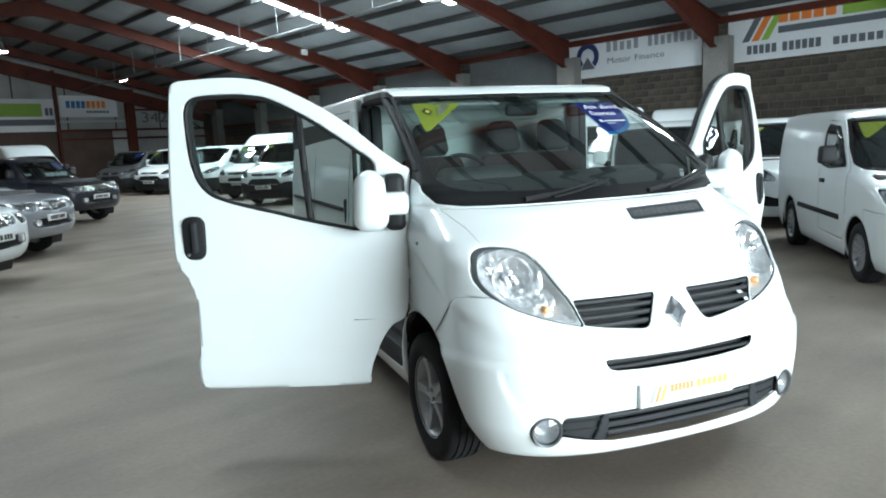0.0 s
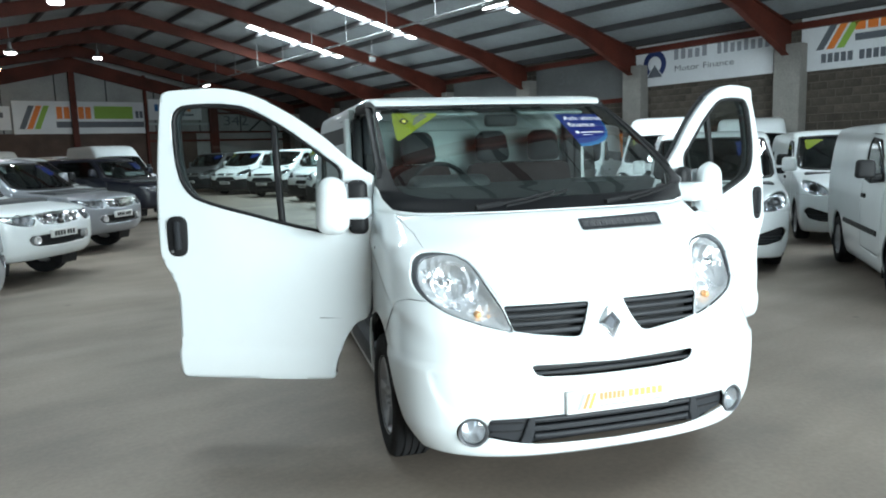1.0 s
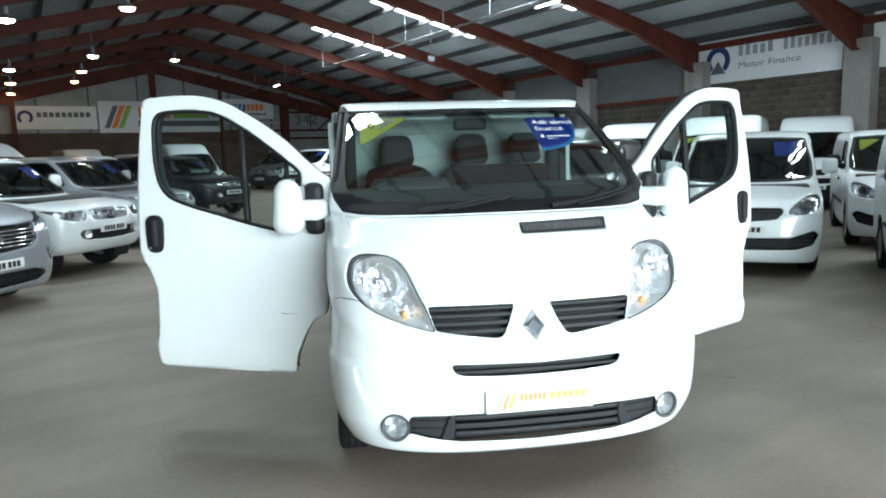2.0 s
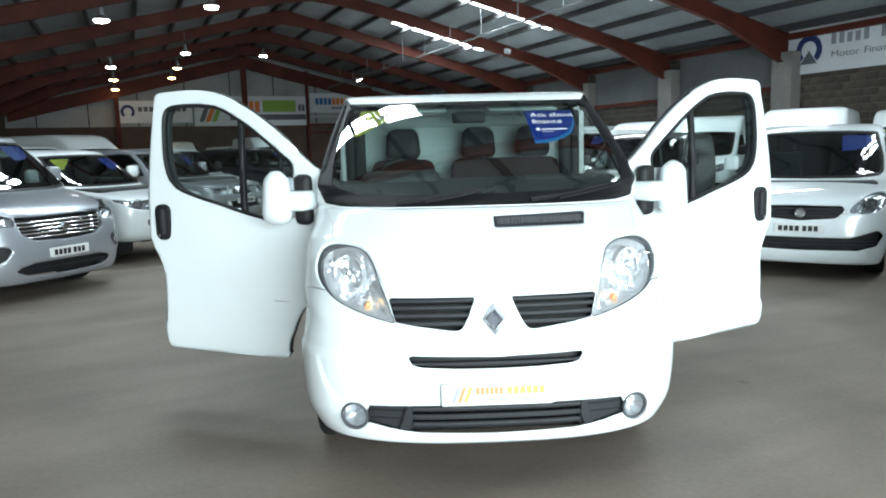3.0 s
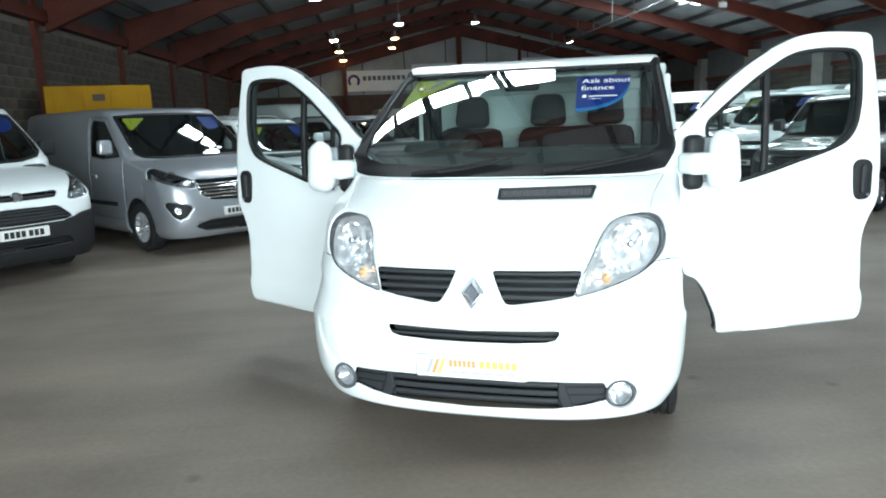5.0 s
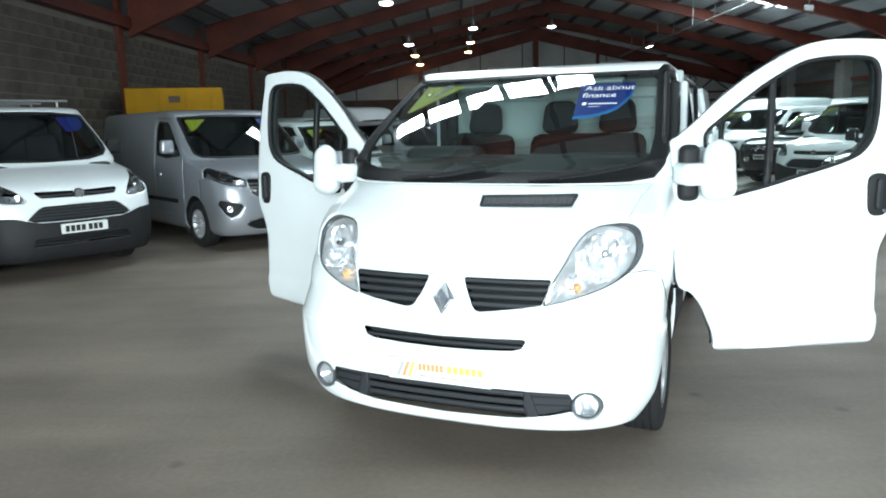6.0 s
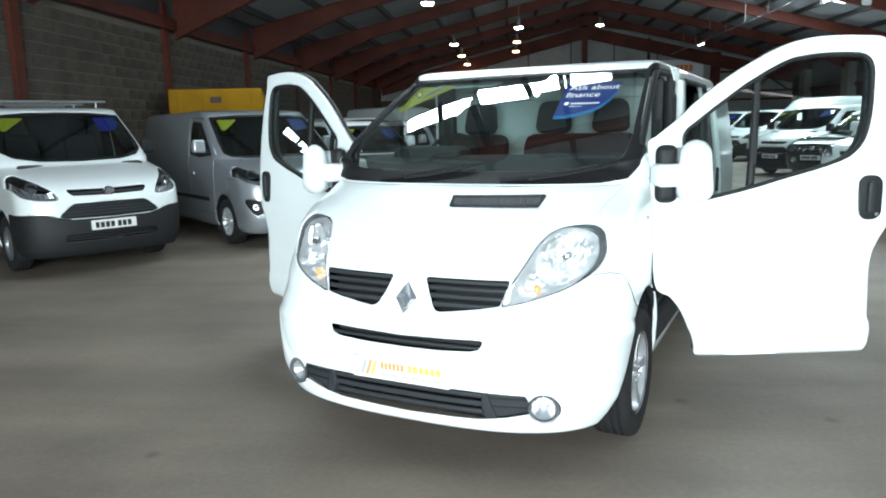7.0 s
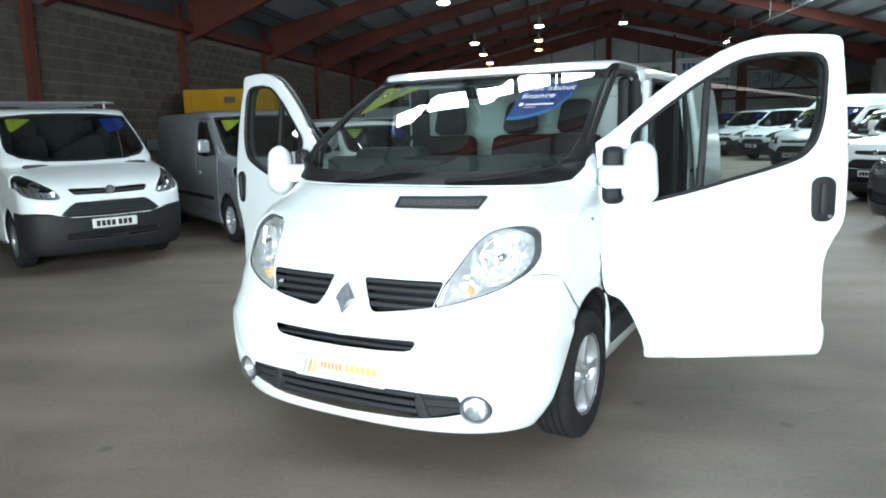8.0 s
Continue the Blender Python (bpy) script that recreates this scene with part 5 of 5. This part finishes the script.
    if K["fog"]:
        x, y, z = ax(body)
        g, body = clip(body, np.maximum(sdf(K["fog"], np.abs(x), z, .008), y - .7))
        for s, p in zip((-1, 1), sides(g)):
            if len(p[1]):
                f = link_mesh("fog_recess", *offset(p, -.03), PLASTIC, root)
                cx, cz = np.mean([q[0] for q in K["fog"]]), np.mean([q[1] for q in K["fog"]])
                link_mesh("fog_lamp", *moved(pose(s * cx, sh.nose(cx, cz) + .015, cz, 0, 0, s * 25), lathe([(.02, .045), (-.01, .042), (-.012, .03), (.0, .001)], 20, "y")), LAMPDARK, f)
    x, y, z = ax(body)
    # on the far white vans this black stands for shade low on the front
    if K["dark"]:
        dk, body = clip(body, np.maximum(z - np.interp(np.abs(x), *K["dark"]), y - K["axle"][0] + r))
        link_mesh("bumper", *offset(dk, .004), PLASTIC, root, "black plastic bumper", solid=.02)
    else:
        zs = K["lamp"][0][1] - .02
        bp, body = clip(body, np.maximum(z - zs, y - K["axle"][0] + r * .6))
        link_mesh("bumper", *bp, colour, root, solid=.01)
    ob = link_mesh("body_shell", *body, colour, root, solid=.02)
    ob.data.materials.append(LINING)
    ob.modifiers["thickness"].material_offset = 1
    ob.modifiers["thickness"].material_offset_rim = 0
    plate(root, -.26, .26, *K["plate"], sh)
    for yc in K["axle"]:
        for s in (-1, 1):
            wheel(root, s * (sh.width(.5) - .125), yc, r, s, K["style"])
    # mirrors on arms
    wz = K["window"][0][1] + .06
    wy = K["window"][0][0] + .10
    for s in (-1, 1):
        xw = sh.width(wz)
        m = link_mesh("mirror", *rbox(*sorted((s * (xw + .05), s * (xw + .25))), wy - .06, wy + .07, wz - .03, wz + .17, .04, 3, (.9, .9)), PLASTIC if black_mirror else colour, root)
        link_mesh("mirror_arm", *rbox(*sorted((s * (xw - .02), s * (xw + .10))), wy - .03, wy + .04, wz - .06, wz + .02, .02, 2), PLASTIC, m)
        link_mesh("door_handle", *rbox(*sorted((s * (sh.width(1.0) - .01), s * (sh.width(1.0) + .02))), K["door"][-3][0] - .22, K["door"][-3][0] - .06, .98, 1.03, .012, 2), PLASTIC if black_mirror else colour, root)
        link_mesh("side_moulding", *rbox(*sorted((s * (sh.width(.62) - .012), s * (sh.width(.62) + .008))), K["axle"][0] + r + .25, K["axle"][1] - r - .15, .60, .66, .006, 1), PLASTIC, root)
    # cabin
    sy, sz = K["door"][-3][0] - .35, K["screen"][0][1] - .42
    link_mesh("cabin_floor", *join(box(-.78, .78, .6, sy + .4, .40, .45), rbox(-.76, .76, K["screen"][0][1] * .62, sy - .62, K["screen"][0][1] - .30, K["screen"][0][1] - .02, .05)), DASH, root)
    seat(root, -.38, sy, sz, .48)
    seat(root, .38, sy, sz, .48)
    if "van" in category:
        link_mesh("bulkhead", *box(-.76, .76, sy + .36, sy + .38, .45, K["screen"][-1][1] + .02), LINING, root, smooth=False)
    link_mesh("sill", *box(-.70, .70, K["axle"][0] + r, K["length"] - .2, .28, .40), PLASTIC, root, smooth=False)
    return root


def park(ob, kind, cx, cy, heading):
    """Stands a vehicle with the middle of its front axle at (cx, cy)."""
    a, g = KINDS[kind]["axle"][0], radians(heading)
    ob.matrix_world = pose(cx + a * math.sin(g), cy - a * math.cos(g), 0, 0, 0, heading)
    return ob


def again(ob, kind, cx, cy, heading, label=""):
    o = park(copy_thing(ob, pose(0, 0, 0)), kind, cx, cy, heading)
    return tagged(o, label)


# row along the block wall
ford = park(parked("panel_van", "trapeze_van", WHITE, "white panel van with a dark plastic bumper and roof bars", "van", True, "yb", 1.2), "trapeze_van", -6.76, 3.30, 71)
ford.matrix_world = ford.matrix_world @ Matrix.Diagonal((1, 1, 1.025, 1))
for yy in (2.3, 3.3, 4.2):
    bar = link_mesh("roof_bar", *join(tube([(-.86, yy, 2.06), (.86, yy, 2.06)], .018, 8), tube([(-.72, yy, 1.93), (-.72, yy, 2.06)], .018, 8), tube([(.72, yy, 1.93), (.72, yy, 2.06)], .018, 8)), GALV, ford)
silver = park(parked("panel_van", "bar_van", SILVER, "silver panel van with a chrome barred grille", "van", False, "yb", 1.2), "bar_van", -5.53, 5.81, 65)
park(parked("pickup_truck", "off_roader", WHITE, "white pickup truck with chrome grille bars", "truck", False, "yb", 1.1), "off_roader", -5.085, 8.56, 66)
park(parked("off_road_car", "off_roader", SILVER, "silver off-road car with a barred grille", "car", False, "b", 1.0), "off_roader", -4.85, 11.95, 66)
navy = park(parked("off_road_car", "off_roader", NAVY, "dark navy off-road car with a chrome grille", "car", False, "b", 1.0), "off_roader", -4.5, 18.9, 50)
# facing row
caddy = park(parked("small_van", "small_van", WHITE, "white small van with black side mouldings and mirrors", "van", True, "y", 1.1), "small_van", 5.29, 2.3, -33)
park(parked("small_van", "small_van", WHITE, "white small van with a wide black lower grille", "van", False, "b", 1.1), "small_van", 4.52, 5.64, -33)
again(caddy, "small_van", 8.0, 6.8, -33)
again(caddy, "small_van", 10.2, 9.6, -33)
dark = park(parked("small_van", "small_van", DARKGREY, "charcoal small van with clear headlamps", "van", False, "", .8), "small_van", 3.4, 9.7, -33)
# its black bumper puts the shade on the lower front into the colour
white = park(parked("panel_van", "trapeze_van", WHITE, "white panel van with window stickers, its shaded lower front drawn as a black bumper", "van", False, "yb", .8), "trapeze_van", 1.2, 20.6, -38)
black = park(parked("off_road_car", "off_roader", DARKGREY, "black off-road car with a yellow sticker", "car", False, "y", .8), "off_roader", 2.2, 17.0, -38)
tall = park(parked("high_roof_van", "tall_van", WHITE, "tall white high-roof van with a dark bumper", "van", True, "y", .8), "tall_van", 7.4, 11.6, -36)
again(white, "trapeze_van", 3.0, 13.4, -36)
plain = park(parked("panel_van", "trapeze_van", WHITE, "white panel van with a dark plastic bumper", "van", False, "", .8), "trapeze_van", -.7, 28.4, -38)
grey = park(parked("panel_van", "trapeze_van", STEELGREY, "grey panel van with a dark plastic bumper", "van", False, "b", .8), "trapeze_van", -4.1, 35.3, -34)
again(tall, "tall_van", .8, 24.4, -38)
again(white, "trapeze_van", -2.3, 31.7, -36)
# behind the facing row
for cx, cy, g in ((6.8, 15.4, -36), (6.0, 19.4, -38), (5.0, 23.4, -38), (3.8, 27.6, -38), (11.0, 13.2, -36)):
    again(tall, "tall_van", cx, cy, g)
again(plain, "trapeze_van", 2.0, 32.0, -38)
# between and beyond
again(white, "trapeze_van", -9.6, 15.2, 66)
again(tall, "tall_van", -9.3, 18.2, 66)
again(caddy, "small_van", -6.0, 15.6, 60)
again(tall, "tall_van", -6.4, 27.6, 30)
again(white, "trapeze_van", -8.6, 30.5, 30)
again(tall, "tall_van", -12.6, 34.0, 30)
blue = park(parked("small_van", "small_van", BLUE, "blue small van near the far gable wall", "van", False, "", .7), "small_van", -10.4, 33.4, 20)


# ---- fittings of the hall ----
def board(name, piece, label, category, material=None):
    return tagged(set_in_hall(link_mesh(name, *piece, material or BANNER, smooth=False)), label, category, kind="")


def east_banners():
    X = VR - 0.03
    # the ring banner
    b = board("banner", box(X - .02, X, 8.95, 13.75, 3.58, 4.93), "white wall banner with a navy ring and grey bars", "banner")
    def flat(name, u0, u1, z0, z1, d, m, parent):
        return link_mesh(name, [(X - d, u0, z0), (X - d, u1, z0), (X - d, u1, z1), (X - d, u0, z1)], [[0, 1, 2, 3]], m, parent, smooth=False)
    def ring(c, z, r0, r1, m, a0, a1, d):
        V, F = [], []
        for k in range(33):
            g = a0 + (a1 - a0) * k / 32
            V += [(X - d, c + r0 * math.cos(g), z + r0 * math.sin(g)), (X - d, c + r1 * math.cos(g), z + r1 * math.sin(g))]
        for k in range(32):
            F.append([2 * k, 2 * k + 1, 2 * k + 3, 2 * k + 2])
        return link_mesh("logo_ring", V, F, m, b, smooth=False)
    ring(13.0, 4.27, .26, .45, NAVYPRINT, radians(-50), radians(230), .025)
    link_mesh("logo_foot", [(X - .026, 13.3, 3.86), (X - .026, 12.7, 3.86), (X - .026, 13.0, 4.26)], [[0, 1, 2]], SLATE, b, smooth=False)
    for a, c, n in ((12.25, 10.98, 5), (10.72, 8.98, 8)):
        st = (a - c) / n
        for k in range(n):
            flat("print_bar", a - k * st, a - (k + .62) * st, 4.34, 4.34 + (.42 if k in (0, 1, 4) else .27), .025, PRINTGREY, b)
    for word, u in (("Motor", 12.25), ("Finance", 11.22)):
        t = text_piece(word, .26)
        link_mesh("lettering", [(X - .026, u - a * 1.35, 3.97 + q) for a, q, _ in t[0]], t[1], SLATE, b, "grey word", smooth=False)
    # the striped banner
    b2 = board("banner", box(X - .02, X, 2.4, 8.15, 3.52, 4.95), "white wall banner with slanted stripes and coloured bars", "banner")
    for k, m in enumerate((SLATE, ORANGE, GREEN)):
        u = 7.75 - k * .27
        link_mesh("stripe", [(X - .025, u, 4.05), (X - .025, u - .20, 4.05), (X - .025, u - .62, 4.78), (X - .025, u - .42, 4.78)], [[0, 1, 2, 3]], m, b2, smooth=False)
    for k in range(5):
        flat("print_bar", 6.75 - k * .30, 6.75 - k * .30 - .25, 4.45, 4.84, .025, ORANGE, b2)
    flat("print_block", 5.15, 2.7, 4.42, 4.86, .025, GREEN, b2)
    flat("print_band", 6.75, 2.7, 4.18, 4.36, .025, SLATE, b2)
    for k in range(11):
        flat("print_bar", 7.6 - k * .17 - (.12 if k > 4 else 0), 7.6 - k * .17 - (.12 if k > 4 else 0) - .13, 3.70, 3.94, .025, SLATE, b2)
    for k in range(14):
        flat("print_bar", 5.35 - k * .2, 5.35 - k * .2 - .15, 3.70, 3.90, .025, SLATE, b2)


def gable_fittings():
    Y = U1 - .02
    structure("lower_wall", box(VL + .01, 11.9, U1 - .16, U1 - .002, 0, 3.3), TIMBER, "dark brown lower wall under the banners", "wall")
    def rect(name, v0, v1, z0, z1, d, m, parent):
        return link_mesh(name, [(v0, Y - d, z0), (v1, Y - d, z0), (v1, Y - d, z1), (v0, Y - d, z1)], [[0, 1, 2, 3]], m, parent, smooth=False)
    b = board("banner", box(2.25, 9.1, Y - .2, Y - .16, 3.28, 5.05), "white banner with slanted stripes and coloured bars", "banner")
    for k, m in enumerate((SLATE, ORANGE, GREEN)):
        v = 2.5 + k * .36
        link_mesh("stripe", [(v, Y - .21, 3.55), (v + .28, Y - .21, 3.55), (v + .8, Y - .21, 4.8), (v + .52, Y - .21, 4.8)], [[0, 1, 2, 3]], m, b, smooth=False)
    for k in range(5):
        rect("print_bar", 4.35 + k * .36, 4.35 + k * .36 + .29, 4.1, 4.75, .205, ORANGE, b)
    rect("print_block", 6.25, 8.3, 4.1, 4.8, .205, GREEN, b)
    for k in range(2):
        rect("print_bar", 8.45 + k * .22, 8.62 + k * .22, 4.15, 4.55, .205, SLATE, b)
    rect("print_band", 4.3, 8.9, 3.62, 3.95, .205, SLATE, b)
    b = board("banner", box(-2.0, 2.15, Y - .2, Y - .16, 3.5, 4.75), "white banner with a navy ring", "banner")
    V, F = [], []
    for k in range(25):
        g = radians(-50 + 280 * k / 24)
        V += [(-1.35 + q * math.cos(g), Y - .205, 4.15 + q * math.sin(g)) for q in (.22, .38)]
    link_mesh("logo_ring", V, [[2 * k, 2 * k + 2, 2 * k + 3, 2 * k + 1] for k in range(24)], NAVYPRINT, b, smooth=False)
    for k in range(9):
        rect("print_bar", -.8 + k * .3, -.58 + k * .3, 4.15, 4.42, .205, SLATE, b)
    b = board("banner", box(9.2, 12.3, Y - .18, Y - .14, 4.05, 5.25), "white banner with blue and orange bars", "banner")
    for k in range(8):
        rect("print_bar", 9.55 + k * .27, 9.76 + k * .27, 4.55, 4.95, .185, BLUE if k < 4 else ORANGE, b)
    for k in range(7):
        rect("print_bar", 10.6 + k * .18, 10.73 + k * .18, 4.27, 4.41, .185, SLATE, b)
    # deep red-brown fascia that follows the last rafters, and panel joints
    for v0, v1 in ((VL + .2, VM), (VM, VR - .2)):
        t = [roof_z(v0) - .62, roof_z(v1) - .62]
        V = [(v, y, z) for y in (Y - .60, Y - .52) for v, z in ((v0, t[0] - .75), (v1, t[1] - .75), (v1, t[1]), (v0, t[0]))]
        structure("gable_fascia", (V, [[0, 1, 2, 3], [7, 6, 5, 4], [0, 4, 5, 1], [3, 2, 6, 7], [0, 3, 7, 4], [1, 5, 6, 2]]), OXIDE, "deep red oxide fascia under the last rafters", "beam")
    for k in range(9):
        v = -6.0 + 2.6 * k
        structure("panel_joint", box(v - .03, v + .03, Y - .02, Y + .02, 3.3, roof_z(v) - 1.0), PURLIN, "dark joint between gable panels", "trim")
    # posts, rails and bracing
    for v, wd in ((5.2, .3), (12.95, .5), (-1.9, .25), (9.0, .14)):
        structure("gable_post", box(v - wd / 2, v + wd / 2, Y - .5, Y - .22, 0, roof_z(v) - .5), OXIDE, "red oxide steel gable post", "post")
    for v0, v1, z in ((9.1, VR, 3.25), (9.1, VR, 2.75), (13.2, VR, 4.4), (9.1, 12.7, 3.75)):
        structure("gable_rail", box(v0, v1, Y - .16, Y - .04, z, z + .12), OXIDE if z != 3.75 else BULKHEAD, "rail across the far gable wall", "rail")
    for (v0, z0), (v1, z1) in (((15.2, 3.3), (17.2, 5.0)), ((15.0, 4.9), (17.3, 3.3))):
        structure("brace", tube([(v0, Y - .2, z0), (v1, Y - .2, z1)], .05, 8), PURLIN, "dark diagonal brace", "brace", True)
    num = tagged(set_in_hall(link_mesh("bay_number", [(13.65 + a * 1.3, Y - .05, 3.72 + q) for a, q, _ in text_piece("342", .85)[0]], text_piece("342", .85)[1], SLATE, smooth=False)), "painted bay number on pale cladding", "sign")
    t = text_piece("364", .75)
    tagged(set_in_hall(link_mesh("bay_number", [(VR - .06, 17.4 - a * 1.1, 4.0 + q) for a, q, _ in t[0]], t[1], FADED, smooth=False)), "painted bay number on pale cladding", "sign")


def high_bay(u, v, z, warm=False):
    root = tagged(new("high_bay_lamp"), "warm glowing high-bay lamp" if warm else "white glowing high-bay lamp", "lamp", "high-bay lamps")
    link_mesh("housing", *join(lathe([(.34, .06), (.10, .08), (.02, .2), (0, .22), (-.03, .21)], 20, "z"), tube([(0, 0, .34), (0, 0, max(.4, roof_z(v) - z - .15))], .012, 6)), GALV, root)
    link_mesh("diffuser", *lathe([(-.03, .205), (-.09, .17), (-.12, .001)], 20, "z"), LAMPWARM if warm else LAMPWHITE, root, "glowing diffuser")
    root.matrix_world = HALL @ pose(v, u, z)


def conduit():
    z = 5.55
    v = 10.3
    structure("cable_conduit", tube([(v, U0, z), (v, U1 - .3, z)], .035, 8), GALV, "long grey cable conduit under the roof", "conduit", True)
    u = 2.0
    while u < U1 - 1:
        structure("conduit_hanger", tube([(v, u, z), (v, u, roof_z(v) - .18)], .018, 6), GALV, "thin hanger of the conduit", "hanger", True)
        u += 2.65
    for u in (12.6, 35.3):
        root = tagged(new("strip_lamp"), "small white strip lamp under the conduit", "lamp", "strip lamps")
        link_mesh("strip_body", *rbox(-.06, .06, -.5, .5, -.02, .06, .015, 1), GALV, root)
        link_mesh("tube", *tube([(0, -.48, -.05), (0, .48, -.05)], .02, 8), LAMPWHITE, root)
        root.matrix_world = HALL @ pose(v, u, z - .1)
    s = tagged(new("exit_sign"), "small green exit sign hung from the roof", "sign")
    link_mesh("sign_plate", *rbox(-.16, .16, -.02, .02, -.09, .09, .01, 1), PANEL, s)
    link_mesh("sign_rod", *tube([(0, 0, .12), (0, 0, 1.0)], .008, 6), GALV, s)
    s.matrix_world = HALL @ pose(11.6, 21.0, 5.1, 0, 0, 10)


def yellow_store():
    root = tagged(new("storage_container"), "yellow painted steel site container by the block wall", "container")
    link_mesh("container_body", *rbox(-1.02, 1.02, -.85, .85, .06, 2.6, .02, 1), YELLOW, root)
    for s in (-1, 1):
        for k in range(5):
            link_mesh("rib", *rbox(s * 1.02 - .012, s * 1.02 + .012, -.75 + .36 * k, -.67 + .36 * k, .15, 2.5, .008, 1), YELLOW, root)
    for k in range(4):
        link_mesh("rib", *rbox(-.85 + .54 * k, -.77 + .54 * k, -.865, -.84, .15, 2.5, .008, 1), YELLOW, root)
    for x in (-.7, .7):
        for y in (-.7, .7):
            link_mesh("foot", *box(x - .08, x + .08, y - .08, y + .08, 0, .07), GALV, root, smooth=False)
    link_mesh("stencil", [(-.12, -.868, 2.28), (.12, -.868, 2.28), (.12, -.868, 2.42), (-.12, -.868, 2.42)], [[0, 1, 2, 3]], TIMBER, root, "dark stencil mark", smooth=False)
    root.matrix_world = HALL @ pose(-6.35, 13.6, 0, 0, 0, 17)


def eaves():
    # red eaves beam and dark sheeting over the block wall
    structure("eaves_beam", box(VL + .02, VL + .22, U0, U1 - .3, 4.0, 4.25), OXIDE, "red oxide eaves beam", "beam")
    structure("eaves_beam", box(VR - .22, VR - .02, U0, U1 - .3, 4.96 - .3, 4.96 - .12), OXIDE, "red oxide eaves beam", "beam")
    structure("upper_sheeting", box(VL + .001, VL + .015, U0, U1 - .3, 3.98, 4.9), PURLIN, "dark sheeting over the wall", "wall")
    # pale upper panels between the east columns, beyond the banners
    for a, b in zip(TRUSS, TRUSS[1:]):
        if a > 13:
            structure("upper_panel", box(VR - .05, VR - .002, a + .4, b - .45, 3.3, 4.7), PANEL, "pale panel between the columns", "wall")
            structure("panel_rail", box(VR - .12, VR - .051, a + .4, b - .45, 3.15, 3.3), OXIDE, "red rail under the pale panel", "rail")


def orange_board():
    root = tagged(new("notice_board"), "orange notice board on a post", "sign")
    link_mesh("board_plate", *rbox(-.32, .32, -.015, .015, 1.05, 2.05, .01, 1), ORANGE, root)
    link_mesh("post", *tube([(0, .03, 0), (0, .03, 2.0)], .03, 8), GALV, root)
    for k in range(3):
        link_mesh("print_bar", [(-.22, -.017, 1.8 - .16 * k), (.22 - .1 * k, -.017, 1.8 - .16 * k), (.22 - .1 * k, -.017, 1.87 - .16 * k), (-.22, -.017, 1.87 - .16 * k)], [[0, 1, 2, 3]], FADED, root, smooth=False)
    root.matrix_world = pose(9.7, 18.3, 0, 0, 0, -25)


east_banners()
gable_fittings()
eaves()
yellow_store()
orange_board()
conduit()
for u, v, z, warm in ((19.2, -1.9, 5.35, 0), (30.3, -1.9, 5.33, 0), (35.7, -1.9, 5.33, 1), (41.2, -1.9, 5.33, 1), (19.2, 1.0, 5.85, 0), (29.4, 1.0, 5.85, 0), (34.9, 1.0, 5.85, 1), (39.7, 1.0, 5.85, 1), (35.4, 5.25, 6.6, 0)):
    high_bay(u, v, z, bool(warm))


# ---- blockwork, last ----
def blockwork(wall, x, face, u0, u1, z1, near0, near1, zlow):
    """Courses of concrete blocks on a wall: singly where the camera comes near, joined elsewhere."""
    L, H, T = .44, .215, .012
    me = bpy.data.meshes.new("block")
    c = .006
    V = []
    for d, k in ((0, 0), (face * T * .6, 0), (face * T, c)):
        V += [(d, k, k), (d, L - .018 - k, k), (d, L - .018 - k, H - .018 - k), (d, k, H - .018 - k)]
    F = []
    for i in (0, 4):
        for k in range(4):
            q = [i + k, i + (k + 1) % 4, i + 4 + (k + 1) % 4, i + 4 + k]
            F.append(q if face > 0 else q[::-1])
    F.append([8, 9, 10, 11] if face > 0 else [11, 10, 9, 8])
    me.from_pydata(V, [], F)
    me.materials.append(BLOCK)
    rest, made, row, z = [], 0, 0, 0.0
    inv = HALL
    rng = random.Random(4)
    while z + H <= z1:
        u = u0 - (L / 2 if row % 2 else 0)
        while u < u1:
            dx = rng.uniform(-.002, .003) * face
            if near0 <= u < near1 and z >= zlow and made < 300:
                o = new("block", me)
                o.parent = wall
                o.location = (x + dx, u, z)
                made += 1
            else:
                rest.append(([(x + dx + p[0], u + p[1], z + p[2]) for p in V], F))
            u += L
        z += H
        row += 1
    vs, fs = [], []
    for v, f in rest:
        n = len(vs)
        vs += v
        fs += [[i + n for i in q] for q in f]
    ob = link_mesh("block_courses", vs, fs, BLOCK, wall, smooth=False)
    tagged(ob, kind="stuff")


blockwork(bpy.data.objects["wall_west"], VL, 1, U0 + .4, U1 - .4, 3.98, 10.5, 20.5, 1.6)
blockwork(bpy.data.objects["wall_east"], VR, -1, U0 + .4, U1 - .4, 4.75, 4.0, 13.0, 2.2)
